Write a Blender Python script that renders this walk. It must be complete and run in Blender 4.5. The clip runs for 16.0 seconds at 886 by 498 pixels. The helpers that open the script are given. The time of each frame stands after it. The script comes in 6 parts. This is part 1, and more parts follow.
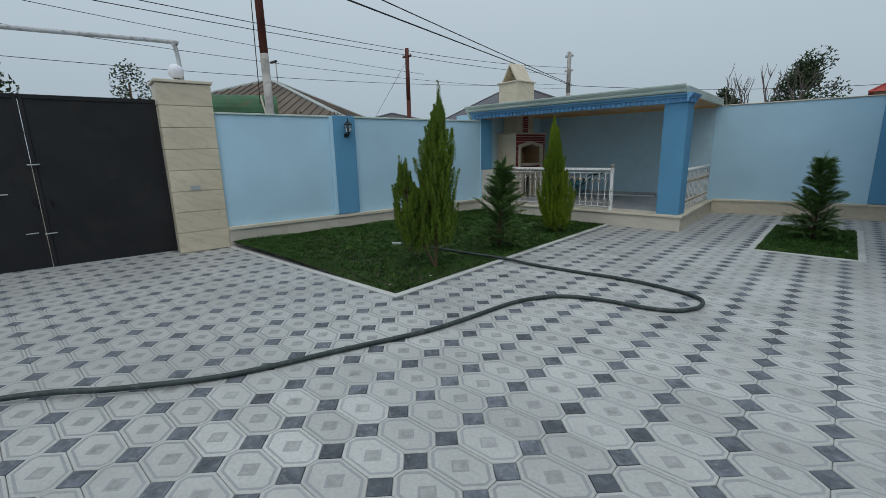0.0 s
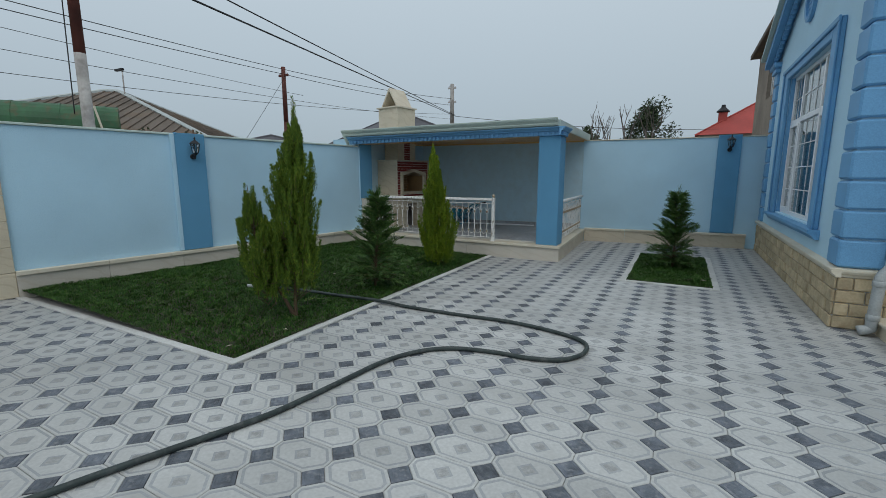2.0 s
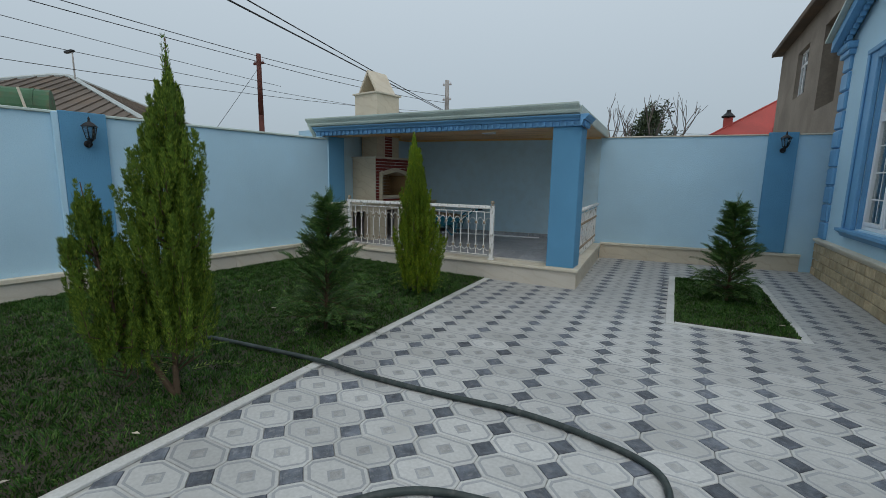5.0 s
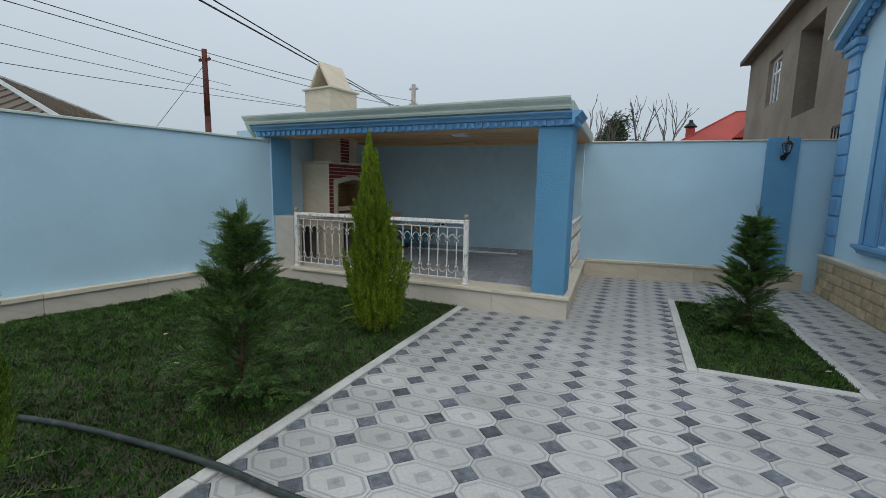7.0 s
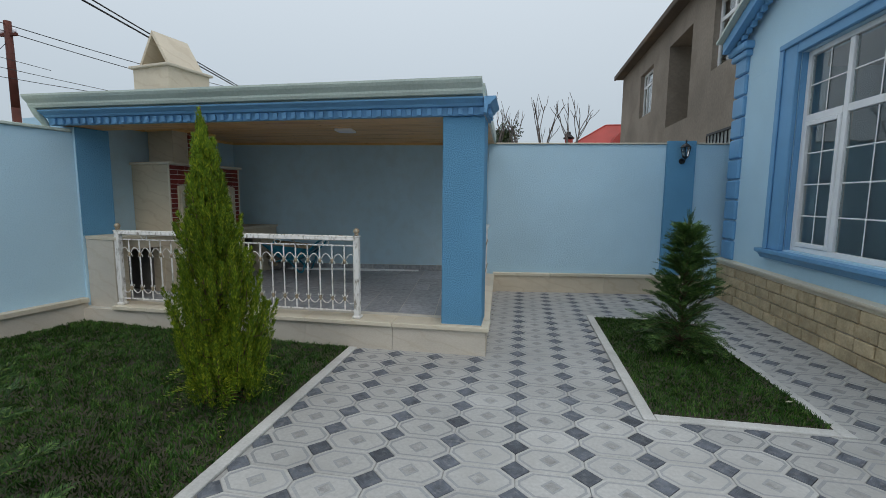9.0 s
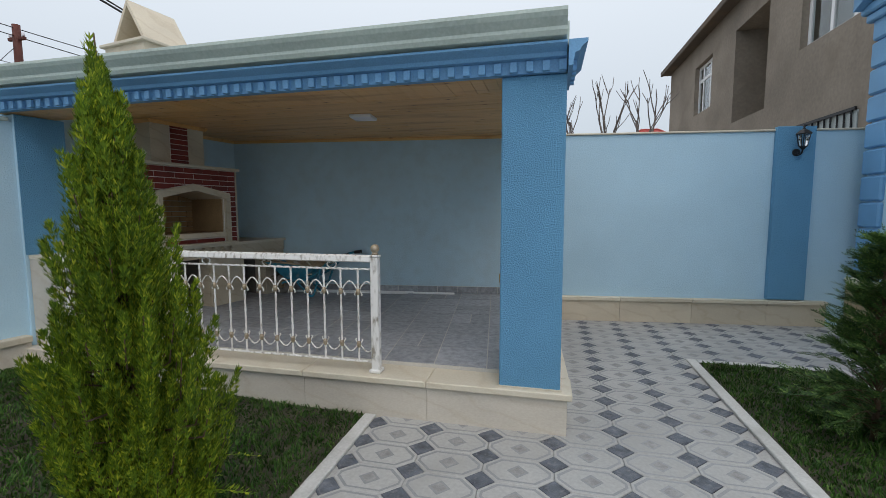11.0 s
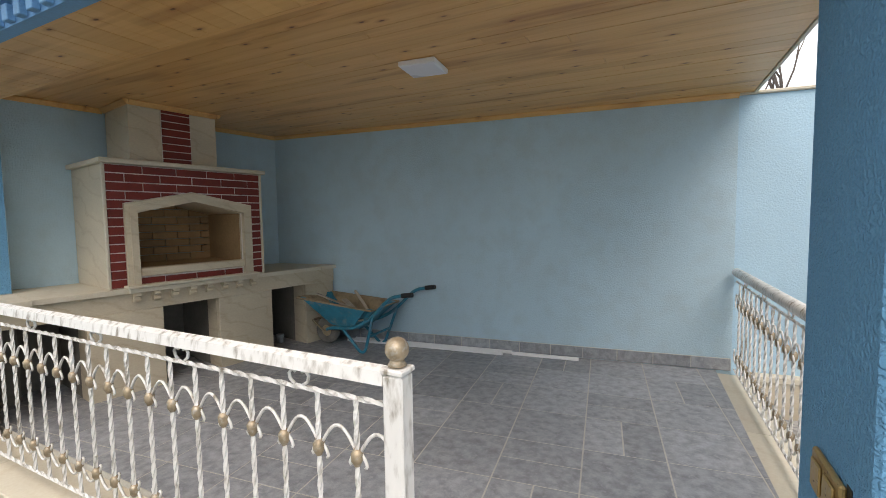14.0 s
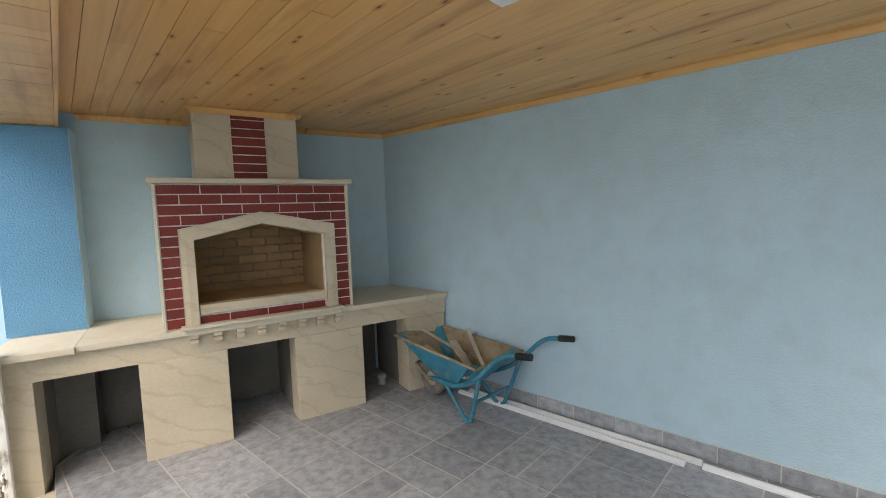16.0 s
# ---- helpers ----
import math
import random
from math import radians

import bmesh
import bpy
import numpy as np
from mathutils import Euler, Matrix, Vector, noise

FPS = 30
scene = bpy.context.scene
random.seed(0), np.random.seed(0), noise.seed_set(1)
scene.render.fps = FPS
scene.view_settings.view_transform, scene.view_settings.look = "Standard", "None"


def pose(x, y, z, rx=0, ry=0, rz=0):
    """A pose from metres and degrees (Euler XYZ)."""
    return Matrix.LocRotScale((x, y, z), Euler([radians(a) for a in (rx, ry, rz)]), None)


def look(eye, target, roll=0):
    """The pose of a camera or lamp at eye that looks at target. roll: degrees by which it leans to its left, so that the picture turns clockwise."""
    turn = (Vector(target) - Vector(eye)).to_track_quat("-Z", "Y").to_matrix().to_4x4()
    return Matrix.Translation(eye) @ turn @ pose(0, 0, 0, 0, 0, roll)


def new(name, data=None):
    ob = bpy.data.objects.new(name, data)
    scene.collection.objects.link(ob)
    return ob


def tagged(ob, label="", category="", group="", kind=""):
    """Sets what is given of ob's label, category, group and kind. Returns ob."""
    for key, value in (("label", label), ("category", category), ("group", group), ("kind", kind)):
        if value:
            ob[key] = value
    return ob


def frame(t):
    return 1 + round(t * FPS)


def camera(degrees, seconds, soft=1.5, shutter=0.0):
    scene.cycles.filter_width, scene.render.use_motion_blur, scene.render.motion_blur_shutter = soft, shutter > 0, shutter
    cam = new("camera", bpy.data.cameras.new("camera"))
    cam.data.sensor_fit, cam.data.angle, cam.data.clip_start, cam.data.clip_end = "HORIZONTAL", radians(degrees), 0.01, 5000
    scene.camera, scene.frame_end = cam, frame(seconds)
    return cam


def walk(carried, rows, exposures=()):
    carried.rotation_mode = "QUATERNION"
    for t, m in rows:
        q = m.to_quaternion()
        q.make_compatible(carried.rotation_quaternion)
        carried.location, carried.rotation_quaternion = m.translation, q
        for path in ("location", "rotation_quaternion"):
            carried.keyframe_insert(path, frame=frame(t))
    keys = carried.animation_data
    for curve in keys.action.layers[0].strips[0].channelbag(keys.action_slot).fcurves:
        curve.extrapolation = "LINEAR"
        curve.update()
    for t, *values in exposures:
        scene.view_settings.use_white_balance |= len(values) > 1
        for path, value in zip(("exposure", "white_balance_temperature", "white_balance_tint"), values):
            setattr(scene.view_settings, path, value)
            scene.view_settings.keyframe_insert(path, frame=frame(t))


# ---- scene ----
cam = camera(90.4, 16.0, soft=0.8)
PATH = [
    (0, (0.106, -0.072, 1.584), (-1.212, 1.368, 1.149), -1.3),
    (0.5, (0.167, -0.05, 1.635), (-0.665, 1.719, 1.213), -0.7),
    (1, (0.103, 0.186, 1.608), (-0.707, 1.98, 1.252), -1.4),
    (1.5, (-0.001, 0.436, 1.604), (-0.902, 2.193, 1.285), -0.4),
    (2, (-0.135, 0.71, 1.617), (-1.072, 2.446, 1.288), 0.0),
    (2.5, (-0.232, 1.014, 1.584), (-1.158, 2.752, 1.236), -0.7),
    (3, (-0.299, 1.346, 1.576), (-1.224, 3.08, 1.204), -0.3),
    (3.5, (-0.419, 1.631, 1.566), (-1.365, 3.348, 1.168), -0.0),
    (4, (-0.593, 1.911, 1.606), (-1.498, 3.652, 1.213), 0.2),
    (4.5, (-0.755, 2.171, 1.581), (-1.647, 3.927, 1.236), 0.6),
    (4.7, (-0.818, 2.286, 1.578), (-1.735, 4.034, 1.252), 0.9),
    (7, (-1.416, 3.537, 1.598), (-2.206, 5.354, 1.32), 1.1),
    (7.5, (-1.53, 3.783, 1.565), (-2.139, 5.67, 1.3), 0.5),
    (8.2, (-1.642, 4.164, 1.59), (-2.071, 6.103, 1.348), 0.6),
    (10.3, (-2.119, 5.573, 1.526), (-2.43, 7.538, 1.324), 0.3),
    (10.5, (-2.171, 5.681, 1.526), (-2.485, 7.647, 1.335), 0.4),
    (11, (-2.256, 6.054, 1.506), (-2.715, 7.992, 1.321), -0.1),
    (11.5, (-2.379, 6.484, 1.508), (-3.105, 8.339, 1.331), -0.2),
    (12, (-2.504, 6.799, 1.543), (-3.249, 8.645, 1.353), -0.2),
    (12.5, (-2.595, 7.145, 1.541), (-3.342, 8.993, 1.372), 0.0),
    (13, (-2.657, 7.452, 1.566), (-3.426, 9.293, 1.422), -0.0),
    (13.5, (-2.775, 7.767, 1.548), (-3.603, 9.583, 1.414), -0.2),
    (14, (-2.858, 8.077, 1.549), (-3.748, 9.862, 1.413), -0.8),
    (14.5, (-2.881, 8.432, 1.578), (-3.898, 10.148, 1.436), -1.1),
    (15, (-3.01, 8.685, 1.555), (-4.15, 10.324, 1.422), -1.3),
    (15.5, (-3.18, 9.09, 1.628), (-4.458, 10.619, 1.459), -1.2),
    (16, (-3.234, 9.326, 1.737), (-4.738, 10.634, 1.574), -2.0),
]
EXPOSURES = [(0, -0.38, 6500, 10), (4.7, -0.36, 6550, 11), (7.0, -0.15, 6700, 13), (8.2, -0.17, 6700, 13), (10.5, 0.02, 6850, 16), (12.5, 0.48, 7050, 18), (13.5, 0.82, 7400, 20), (14.5, 1.18, 7600, 20), (15.5, 1.62, 7650, 20), (16.0, 1.78, 7750, 20)]
walk(cam, [(t, look(eye, target, roll)) for t, eye, target, roll in PATH], EXPOSURES)

# ---- sky and sun: an overcast day ----
world = bpy.data.worlds.new("overcast")
scene.world = world
world.use_nodes = True
wn, wl = world.node_tree.nodes, world.node_tree.links
wn.clear()
w_out, w_bg = wn.new("ShaderNodeOutputWorld"), wn.new("ShaderNodeBackground")
w_sky = wn.new("ShaderNodeTexSky")
w_sky.sky_type, w_sky.sun_disc = "NISHITA", False
w_sky.sun_elevation, w_sky.sun_rotation = radians(53), radians(150)
w_sky.dust_density = 4.0
w_co, w_sep = wn.new("ShaderNodeTexCoord"), wn.new("ShaderNodeSeparateXYZ")
w_ramp, w_mix, w_noise = wn.new("ShaderNodeValToRGB"), wn.new("ShaderNodeMixRGB"), wn.new("ShaderNodeTexNoise")
w_cloud = wn.new("ShaderNodeMixRGB")
w_ramp.color_ramp.elements[0].position, w_ramp.color_ramp.elements[0].color = 0.0, (4.9, 6.05, 6.9, 1)
w_ramp.color_ramp.elements[1].position, w_ramp.color_ramp.elements[1].color = 1.0, (11.3, 12.85, 13.9, 1)
w_noise.inputs["Scale"].default_value, w_noise.inputs["Detail"].default_value = 2.2, 5.0
wl.new(w_co.outputs["Generated"], w_sep.inputs[0])
wl.new(w_co.outputs["Generated"], w_noise.inputs["Vector"])
wl.new(w_sep.outputs["Z"], w_ramp.inputs[0])
w_cloud.blend_type, w_cloud.inputs[0].default_value = "SOFT_LIGHT", 0.22
wl.new(w_ramp.outputs[0], w_cloud.inputs[1])
wl.new(w_noise.outputs["Fac"], w_cloud.inputs[2])
w_mix.inputs[0].default_value = 0.88
wl.new(w_sky.outputs[0], w_mix.inputs[1])
wl.new(w_ramp.outputs[0], w_mix.inputs[2])
wl.new(w_mix.outputs[0], w_bg.inputs[0])
w_bg.inputs[1].default_value = 0.1
wl.new(w_bg.outputs[0], w_out.inputs[0])
sun = new("sun", bpy.data.lights.new("sun", "SUN"))
sun.data.energy, sun.data.angle, sun.data.color = 0.65, radians(40), (1.0, 0.96, 0.9)
sun.matrix_world = look((5, -8.5, 13), (0, 0, 0))


# ---- materials ----
def nodes_of(name):
    m = bpy.data.materials.new(name)
    m.use_nodes = True
    n, l = m.node_tree.nodes, m.node_tree.links
    return m, n, l, n["Principled BSDF"]


def texture(n, l, kind, scale, source, detail=4.0):
    t = n.new(kind)
    t.inputs["Scale"].default_value = scale
    if "Detail" in t.inputs:
        t.inputs["Detail"].default_value = detail
    l.new(source, t.inputs["Vector"])
    return t


def ramp(n, l, source, stops):
    r = n.new("ShaderNodeValToRGB")
    r.color_ramp.elements[0].position, r.color_ramp.elements[0].color = stops[0][0], (*stops[0][1], 1)
    r.color_ramp.elements[1].position, r.color_ramp.elements[1].color = stops[-1][0], (*stops[-1][1], 1)
    for p, c in stops[1:-1]:
        r.color_ramp.elements.new(p).color = (*c, 1)
    l.new(source, r.inputs[0])
    return r.outputs[0]


def mix(n, l, kind, fac, a, b):
    m = n.new("ShaderNodeMixRGB")
    m.blend_type = kind
    for sock, v in zip(m.inputs, (fac, a, b)):
        if isinstance(v, (int, float)):
            sock.default_value = v
        elif isinstance(v, tuple):
            sock.default_value = (*v, 1)
        else:
            l.new(v, sock)
    return m.outputs[0]


def stretched(n, l, scale):
    g, m = n.new("ShaderNodeNewGeometry"), n.new("ShaderNodeMapping")
    m.inputs["Scale"].default_value = scale
    l.new(g.outputs["Position"], m.inputs["Vector"])
    return m.outputs[0]


def surf(name, base, var=0.12, rough=0.8, large=1.3, fine=70.0, bump=0.25, depth=0.004, metal=0.0, rand=0.0, stain=None, stretch=(1, 1, 1), spec=0.4):
    """A weathered surface: broad patches, fine grain and relief, a stain colour in places."""
    m, n, l, b = nodes_of(name)
    p = stretched(n, l, stretch)
    big, small = texture(n, l, "ShaderNodeTexNoise", large, p, 5), texture(n, l, "ShaderNodeTexNoise", fine, p, 3)
    dark, light = tuple(c * (1 - var) for c in base), tuple(min(1, c * (1 + var)) for c in base)
    c = ramp(n, l, big.outputs["Fac"], [(0.3, dark), (0.7, light)])
    c = mix(n, l, "OVERLAY", 0.25, c, small.outputs["Fac"])
    if stain:
        s = texture(n, l, "ShaderNodeTexNoise", large * 2.3, p, 8)
        f = ramp(n, l, s.outputs["Fac"], [(0.52, (0, 0, 0)), (0.72, (0.75, 0.75, 0.75))])
        c = mix(n, l, "MIX", f, c, stain)
    if rand:
        o = n.new("ShaderNodeObjectInfo")
        f = ramp(n, l, o.outputs["Random"], [(0, (1 - rand,) * 3), (1, (1 + rand * 0.4,) * 3)])
        c = mix(n, l, "MULTIPLY", 1.0, c, f)
    l.new(c, b.inputs["Base Color"])
    r = ramp(n, l, small.outputs["Fac"], [(0.2, (max(0, rough - 0.12),) * 3), (0.8, (min(1, rough + 0.1),) * 3)])
    l.new(r, b.inputs["Roughness"])
    b.inputs["Metallic"].default_value, b.inputs["Specular IOR Level"].default_value = metal, spec
    if bump:
        bp = n.new("ShaderNodeBump")
        bp.inputs["Strength"].default_value, bp.inputs["Distance"].default_value = bump, depth
        l.new(small.outputs["Fac"], bp.inputs["Height"])
        l.new(bp.outputs[0], b.inputs["Normal"])
    return m


def stucco(name, base, scale=42.0, bump=0.6, var=0.07, stain=None):
    """Trowelled acrylic plaster: blotches thrown on and flattened, with hollows between."""
    m, n, l, b = nodes_of(name)
    p = stretched(n, l, (1, 1, 1))
    big = texture(n, l, "ShaderNodeTexNoise", 0.9, p, 6)
    blob = texture(n, l, "ShaderNodeTexNoise", scale, p, 4)
    fine = texture(n, l, "ShaderNodeTexNoise", scale * 5, p, 2)
    h = ramp(n, l, blob.outputs["Fac"], [(0.40, (0, 0, 0)), (0.58, (1, 1, 1))])
    c = ramp(n, l, big.outputs["Fac"], [(0.3, tuple(x * (1 - var) for x in base)), (0.7, tuple(min(1, x * (1 + var)) for x in base))])
    if stain:
        patch = texture(n, l, "ShaderNodeTexNoise", 7.0, p, 12)
        f = ramp(n, l, patch.outputs["Fac"], [(0.45, (0, 0, 0)), (0.68, (0.45, 0.45, 0.45))])
        c = mix(n, l, "MIX", f, c, stain)
    c = mix(n, l, "OVERLAY", 0.10, c, blob.outputs["Fac"])
    l.new(c, b.inputs["Base Color"])
    b.inputs["Roughness"].default_value, b.inputs["Specular IOR Level"].default_value = 0.72, 0.3
    hh = mix(n, l, "ADD", 0.25, h, fine.outputs["Fac"])
    bp = n.new("ShaderNodeBump")
    bp.inputs["Strength"].default_value, bp.inputs["Distance"].default_value = bump, 0.004
    l.new(hh, bp.inputs["Height"])
    l.new(bp.outputs[0], b.inputs["Normal"])
    return m


def veined(name, base, vein, scale=1.2, rough=0.45, rand=0.1):
    """Sawn travertine or limestone with slanting veins."""
    m, n, l, b = nodes_of(name)
    p = stretched(n, l, (1.0, 1.0, 2.2))
    warp = texture(n, l, "ShaderNodeTexNoise", scale, p, 6)
    w = n.new("ShaderNodeTexWave")
    w.wave_type, w.bands_direction = "BANDS", "DIAGONAL"
    w.inputs["Scale"].default_value, w.inputs["Distortion"].default_value, w.inputs["Detail"].default_value = scale * 1.1, 7.5, 6.0
    w.inputs["Detail Scale"].default_value = 1.4
    l.new(p, w.inputs["Vector"])
    fine = texture(n, l, "ShaderNodeTexNoise", 55, p, 4)
    c = ramp(n, l, warp.outputs["Fac"], [(0.3, tuple(x * 0.88 for x in base)), (0.7, tuple(min(1, x * 1.08) for x in base))])
    f = ramp(n, l, w.outputs["Fac"], [(0.0, (0.24, 0.24, 0.24)), (0.05, (0.10, 0.10, 0.10)), (0.16, (0, 0, 0))])
    c = mix(n, l, "MIX", f, c, vein)
    c = mix(n, l, "OVERLAY", 0.16, c, fine.outputs["Fac"])
    if rand:
        o = n.new("ShaderNodeObjectInfo")
        c = mix(n, l, "MULTIPLY", 1.0, c, ramp(n, l, o.outputs["Random"], [(0, (1 - rand,) * 3), (1, (1 + rand * 0.5,) * 3)]))
    l.new(c, b.inputs["Base Color"])
    b.inputs["Roughness"].default_value = rough
    bp = n.new("ShaderNodeBump")
    bp.inputs["Strength"].default_value, bp.inputs["Distance"].default_value = 0.15, 0.002
    l.new(fine.outputs["Fac"], bp.inputs["Height"])
    l.new(bp.outputs[0], b.inputs["Normal"])
    return m


def pine(name):
    """Varnished pine boards: faint long grain, dark knots with a reddish halo, brown heartwood patches."""
    m, n, l, b = nodes_of(name)
    grain = texture(n, l, "ShaderNodeTexNoise", 2.0, stretched(n, l, (0.7, 22.0, 22.0)), 5)
    heart = texture(n, l, "ShaderNodeTexNoise", 1.0, stretched(n, l, (1.1, 7.0, 7.0)), 3)
    knots = texture(n, l, "ShaderNodeTexVoronoi", 1.0, stretched(n, l, (3.2, 7.5, 1.0)))
    knots.voronoi_dimensions, knots.inputs["Detail"].default_value = "2D", 0.0
    g = n.new("ShaderNodeNewGeometry")
    c = ramp(n, l, grain.outputs["Fac"], [(0.25, (0.68, 0.365, 0.13)), (0.5, (0.74, 0.42, 0.16)), (0.8, (0.78, 0.47, 0.19))])
    h = ramp(n, l, heart.outputs["Fac"], [(0.56, (0, 0, 0)), (0.70, (0.6, 0.6, 0.6))])
    c = mix(n, l, "MIX", h, c, (0.42, 0.17, 0.05))
    some = ramp(n, l, knots.outputs["Color"], [(0.53, (0, 0, 0)), (0.58, (1, 1, 1))])
    halo = mix(n, l, "MULTIPLY", 1.0, ramp(n, l, knots.outputs["Distance"], [(0.03, (0.7, 0.7, 0.7)), (0.16, (0, 0, 0))]), some)
    c = mix(n, l, "MIX", halo, c, (0.45, 0.17, 0.045))
    core = mix(n, l, "MULTIPLY", 1.0, ramp(n, l, knots.outputs["Distance"], [(0.03, (0.9, 0.9, 0.9)), (0.06, (0, 0, 0))]), some)
    c = mix(n, l, "MIX", core, c, (0.12, 0.035, 0.012))
    c = mix(n, l, "MULTIPLY", 1.0, c, ramp(n, l, g.outputs["Random Per Island"], [(0, (0.93, 0.90, 0.86)), (0.5, (1, 1, 1)), (1, (1.05, 1.05, 1.04))]))
    l.new(c, b.inputs["Base Color"])
    b.inputs["Roughness"].default_value = 0.38
    b.inputs["Coat Weight"].default_value, b.inputs["Coat Roughness"].default_value = 0.12, 0.15
    bp = n.new("ShaderNodeBump")
    bp.inputs["Strength"].default_value, bp.inputs["Distance"].default_value = 0.15, 0.001
    l.new(grain.outputs["Fac"], bp.inputs["Height"])
    l.new(bp.outputs[0], b.inputs["Normal"])
    return m


def leafy(name, dark, light, tip):
    m, n, l, b = nodes_of(name)
    g = n.new("ShaderNodeNewGeometry")
    big = texture(n, l, "ShaderNodeTexNoise", 2.5, g.outputs["Position"], 4)
    c = ramp(n, l, g.outputs["Random Per Island"], [(0, dark), (0.75, light), (1, tip)])
    f = ramp(n, l, big.outputs["Fac"], [(0.3, (0.7, 0.72, 0.7)), (0.7, (1.2, 1.15, 1.1))])
    c = mix(n, l, "MULTIPLY", 1.0, c, f)
    l.new(c, b.inputs["Base Color"])
    b.inputs["Roughness"].default_value = 0.6
    b.inputs["Subsurface Weight"].default_value = 0.0
    b.inputs["Specular IOR Level"].default_value = 0.25
    return m


def brushed_white():
    """White rail paint brushed with gold, worn to grey in places."""
    m, n, l, b = nodes_of("white_gold_paint")
    p = stretched(n, l, (9, 9, 3))
    a = texture(n, l, "ShaderNodeTexNoise", 4.0, p, 8)
    d = texture(n, l, "ShaderNodeTexNoise", 40.0, p, 3)
    c = ramp(n, l, a.outputs["Fac"], [(0.30, (0.30, 0.27, 0.22)), (0.40, (0.62, 0.60, 0.56)), (0.5, (0.80, 0.79, 0.76)), (0.75, (0.84, 0.83, 0.80))])
    l.new(c, b.inputs["Base Color"])
    b.inputs["Roughness"].default_value = 0.42
    bp = n.new("ShaderNodeBump")
    bp.inputs["Strength"].default_value, bp.inputs["Distance"].default_value = 0.4, 0.002
    l.new(d.outputs["Fac"], bp.inputs["Height"])
    l.new(bp.outputs[0], b.inputs["Normal"])
    return m


def glassy(name, tint=(0.85, 0.92, 0.92), rough=0.02):
    m, n, l, b = nodes_of(name)
    b.inputs["Base Color"].default_value = (*tint, 1)
    b.inputs["Transmission Weight"].default_value = 1.0
    b.inputs["Roughness"].default_value, b.inputs["IOR"].default_value = rough, 1.5
    return m


LIGHT_BLUE = stucco("light_blue_stucco", (0.45, 0.66, 0.79), 75.0, 0.32)
DARK_BLUE = stucco("dark_blue_stucco", (0.125, 0.34, 0.54), 105.0, 0.9, 0.09)
PAVILION_BLUE = stucco("grey_blue_stucco", (0.455, 0.625, 0.715), 90.0, 0.35, 0.06, (0.42, 0.545, 0.60))
BLUE_TRIM = surf("blue_trim_paint", (0.14, 0.34, 0.57), 0.08, 0.55, 2.0, 90, 0.15, 0.002)
BEIGE = veined("beige_stone", (0.62, 0.545, 0.42), (0.40, 0.30, 0.18))
PLINTH = veined("plinth_stone", (0.60, 0.55, 0.47), (0.45, 0.37, 0.26), rough=0.55)
TRAVERTINE = veined("cream_travertine", (0.60, 0.52, 0.39), (0.34, 0.24, 0.13), scale=1.6, rough=0.4, rand=0.08)
SLAB = veined("coping_stone", (0.66, 0.60, 0.48), (0.52, 0.42, 0.28), rough=0.5)
ROCKSTONE = surf("split_limestone", (0.52, 0.42, 0.27), 0.2, 0.85, 6.0, 40, 0.8, 0.012, rand=0.22, stain=(0.42, 0.30, 0.17))
MORTAR = surf("pale_mortar", (0.55, 0.53, 0.48), 0.1, 0.9)
TILE_WHITE = surf("pale_tile", (0.475, 0.475, 0.46), 0.12, 0.5, 0.8, 45, 0.3, 0.002, rand=0.16, stain=(0.40, 0.395, 0.375))
TILE_BAND = surf("grey_tile_band", (0.335, 0.345, 0.35), 0.12, 0.6, 1.1, 60, 0.4, 0.002, rand=0.14)
TILE_MOTIF = surf("grey_tile_motif", (0.345, 0.345, 0.335), 0.25, 0.65, 14, 130, 0.8, 0.003, rand=0.18, stain=(0.46, 0.455, 0.44))
TILE_DARK = surf("slate_blue_tile", (0.118, 0.132, 0.155), 0.4, 0.55, 12, 120, 0.5, 0.003, rand=0.45, stain=(0.25, 0.255, 0.265))
GROUT = surf("cement_grout", (0.42, 0.415, 0.40), 0.18, 0.95, 2, 60, 0.4)
KERB = surf("pale_concrete_kerb", (0.52, 0.52, 0.50), 0.14, 0.9, 2, 60, 0.4, stain=(0.40, 0.40, 0.38))
SOIL = surf("dark_soil", (0.05, 0.045, 0.03), 0.4, 1.0, 4, 40, 0.8, 0.02, stain=(0.03, 0.045, 0.015))
EARTH = surf("bare_ground", (0.24, 0.21, 0.17), 0.25, 1.0, 0.4, 20, 0.6, 0.02)
GRASS = leafy("grass_blades", (0.012, 0.046, 0.007), (0.043, 0.122, 0.016), (0.11, 0.18, 0.045))
THUJA = leafy("thuja_sprays", (0.045, 0.10, 0.012), (0.125, 0.205, 0.022), (0.26, 0.33, 0.04))
GOLD_THUJA = leafy("bright_thuja_sprays", (0.05, 0.115, 0.010), (0.165, 0.26, 0.015), (0.38, 0.42, 0.03))
CYPRESS = leafy("cypress_sprays", (0.022, 0.064, 0.018), (0.07, 0.15, 0.038), (0.18, 0.28, 0.07))
FAR_LEAF = leafy("far_foliage", (0.018, 0.034, 0.016), (0.04, 0.064, 0.028), (0.07, 0.095, 0.04))
BARK = surf("tree_bark", (0.10, 0.065, 0.04), 0.3, 0.95, 6, 60, 0.8, 0.01)
TWIG = surf("grey_twig", (0.12, 0.10, 0.09), 0.3, 0.95, 6, 60, 0.5)
PINE = pine("varnished_pine")
FLOOR_TILE = surf("grey_slate_tile", (0.33, 0.345, 0.368), 0.26, 0.45, 18, 140, 0.35, 0.003, rand=0.2, stain=(0.44, 0.455, 0.475))
BRICK_RED = surf("glazed_red_brick", (0.20, 0.027, 0.018), 0.12, 0.5, 5, 90, 0.15, 0.001, rand=0.18)
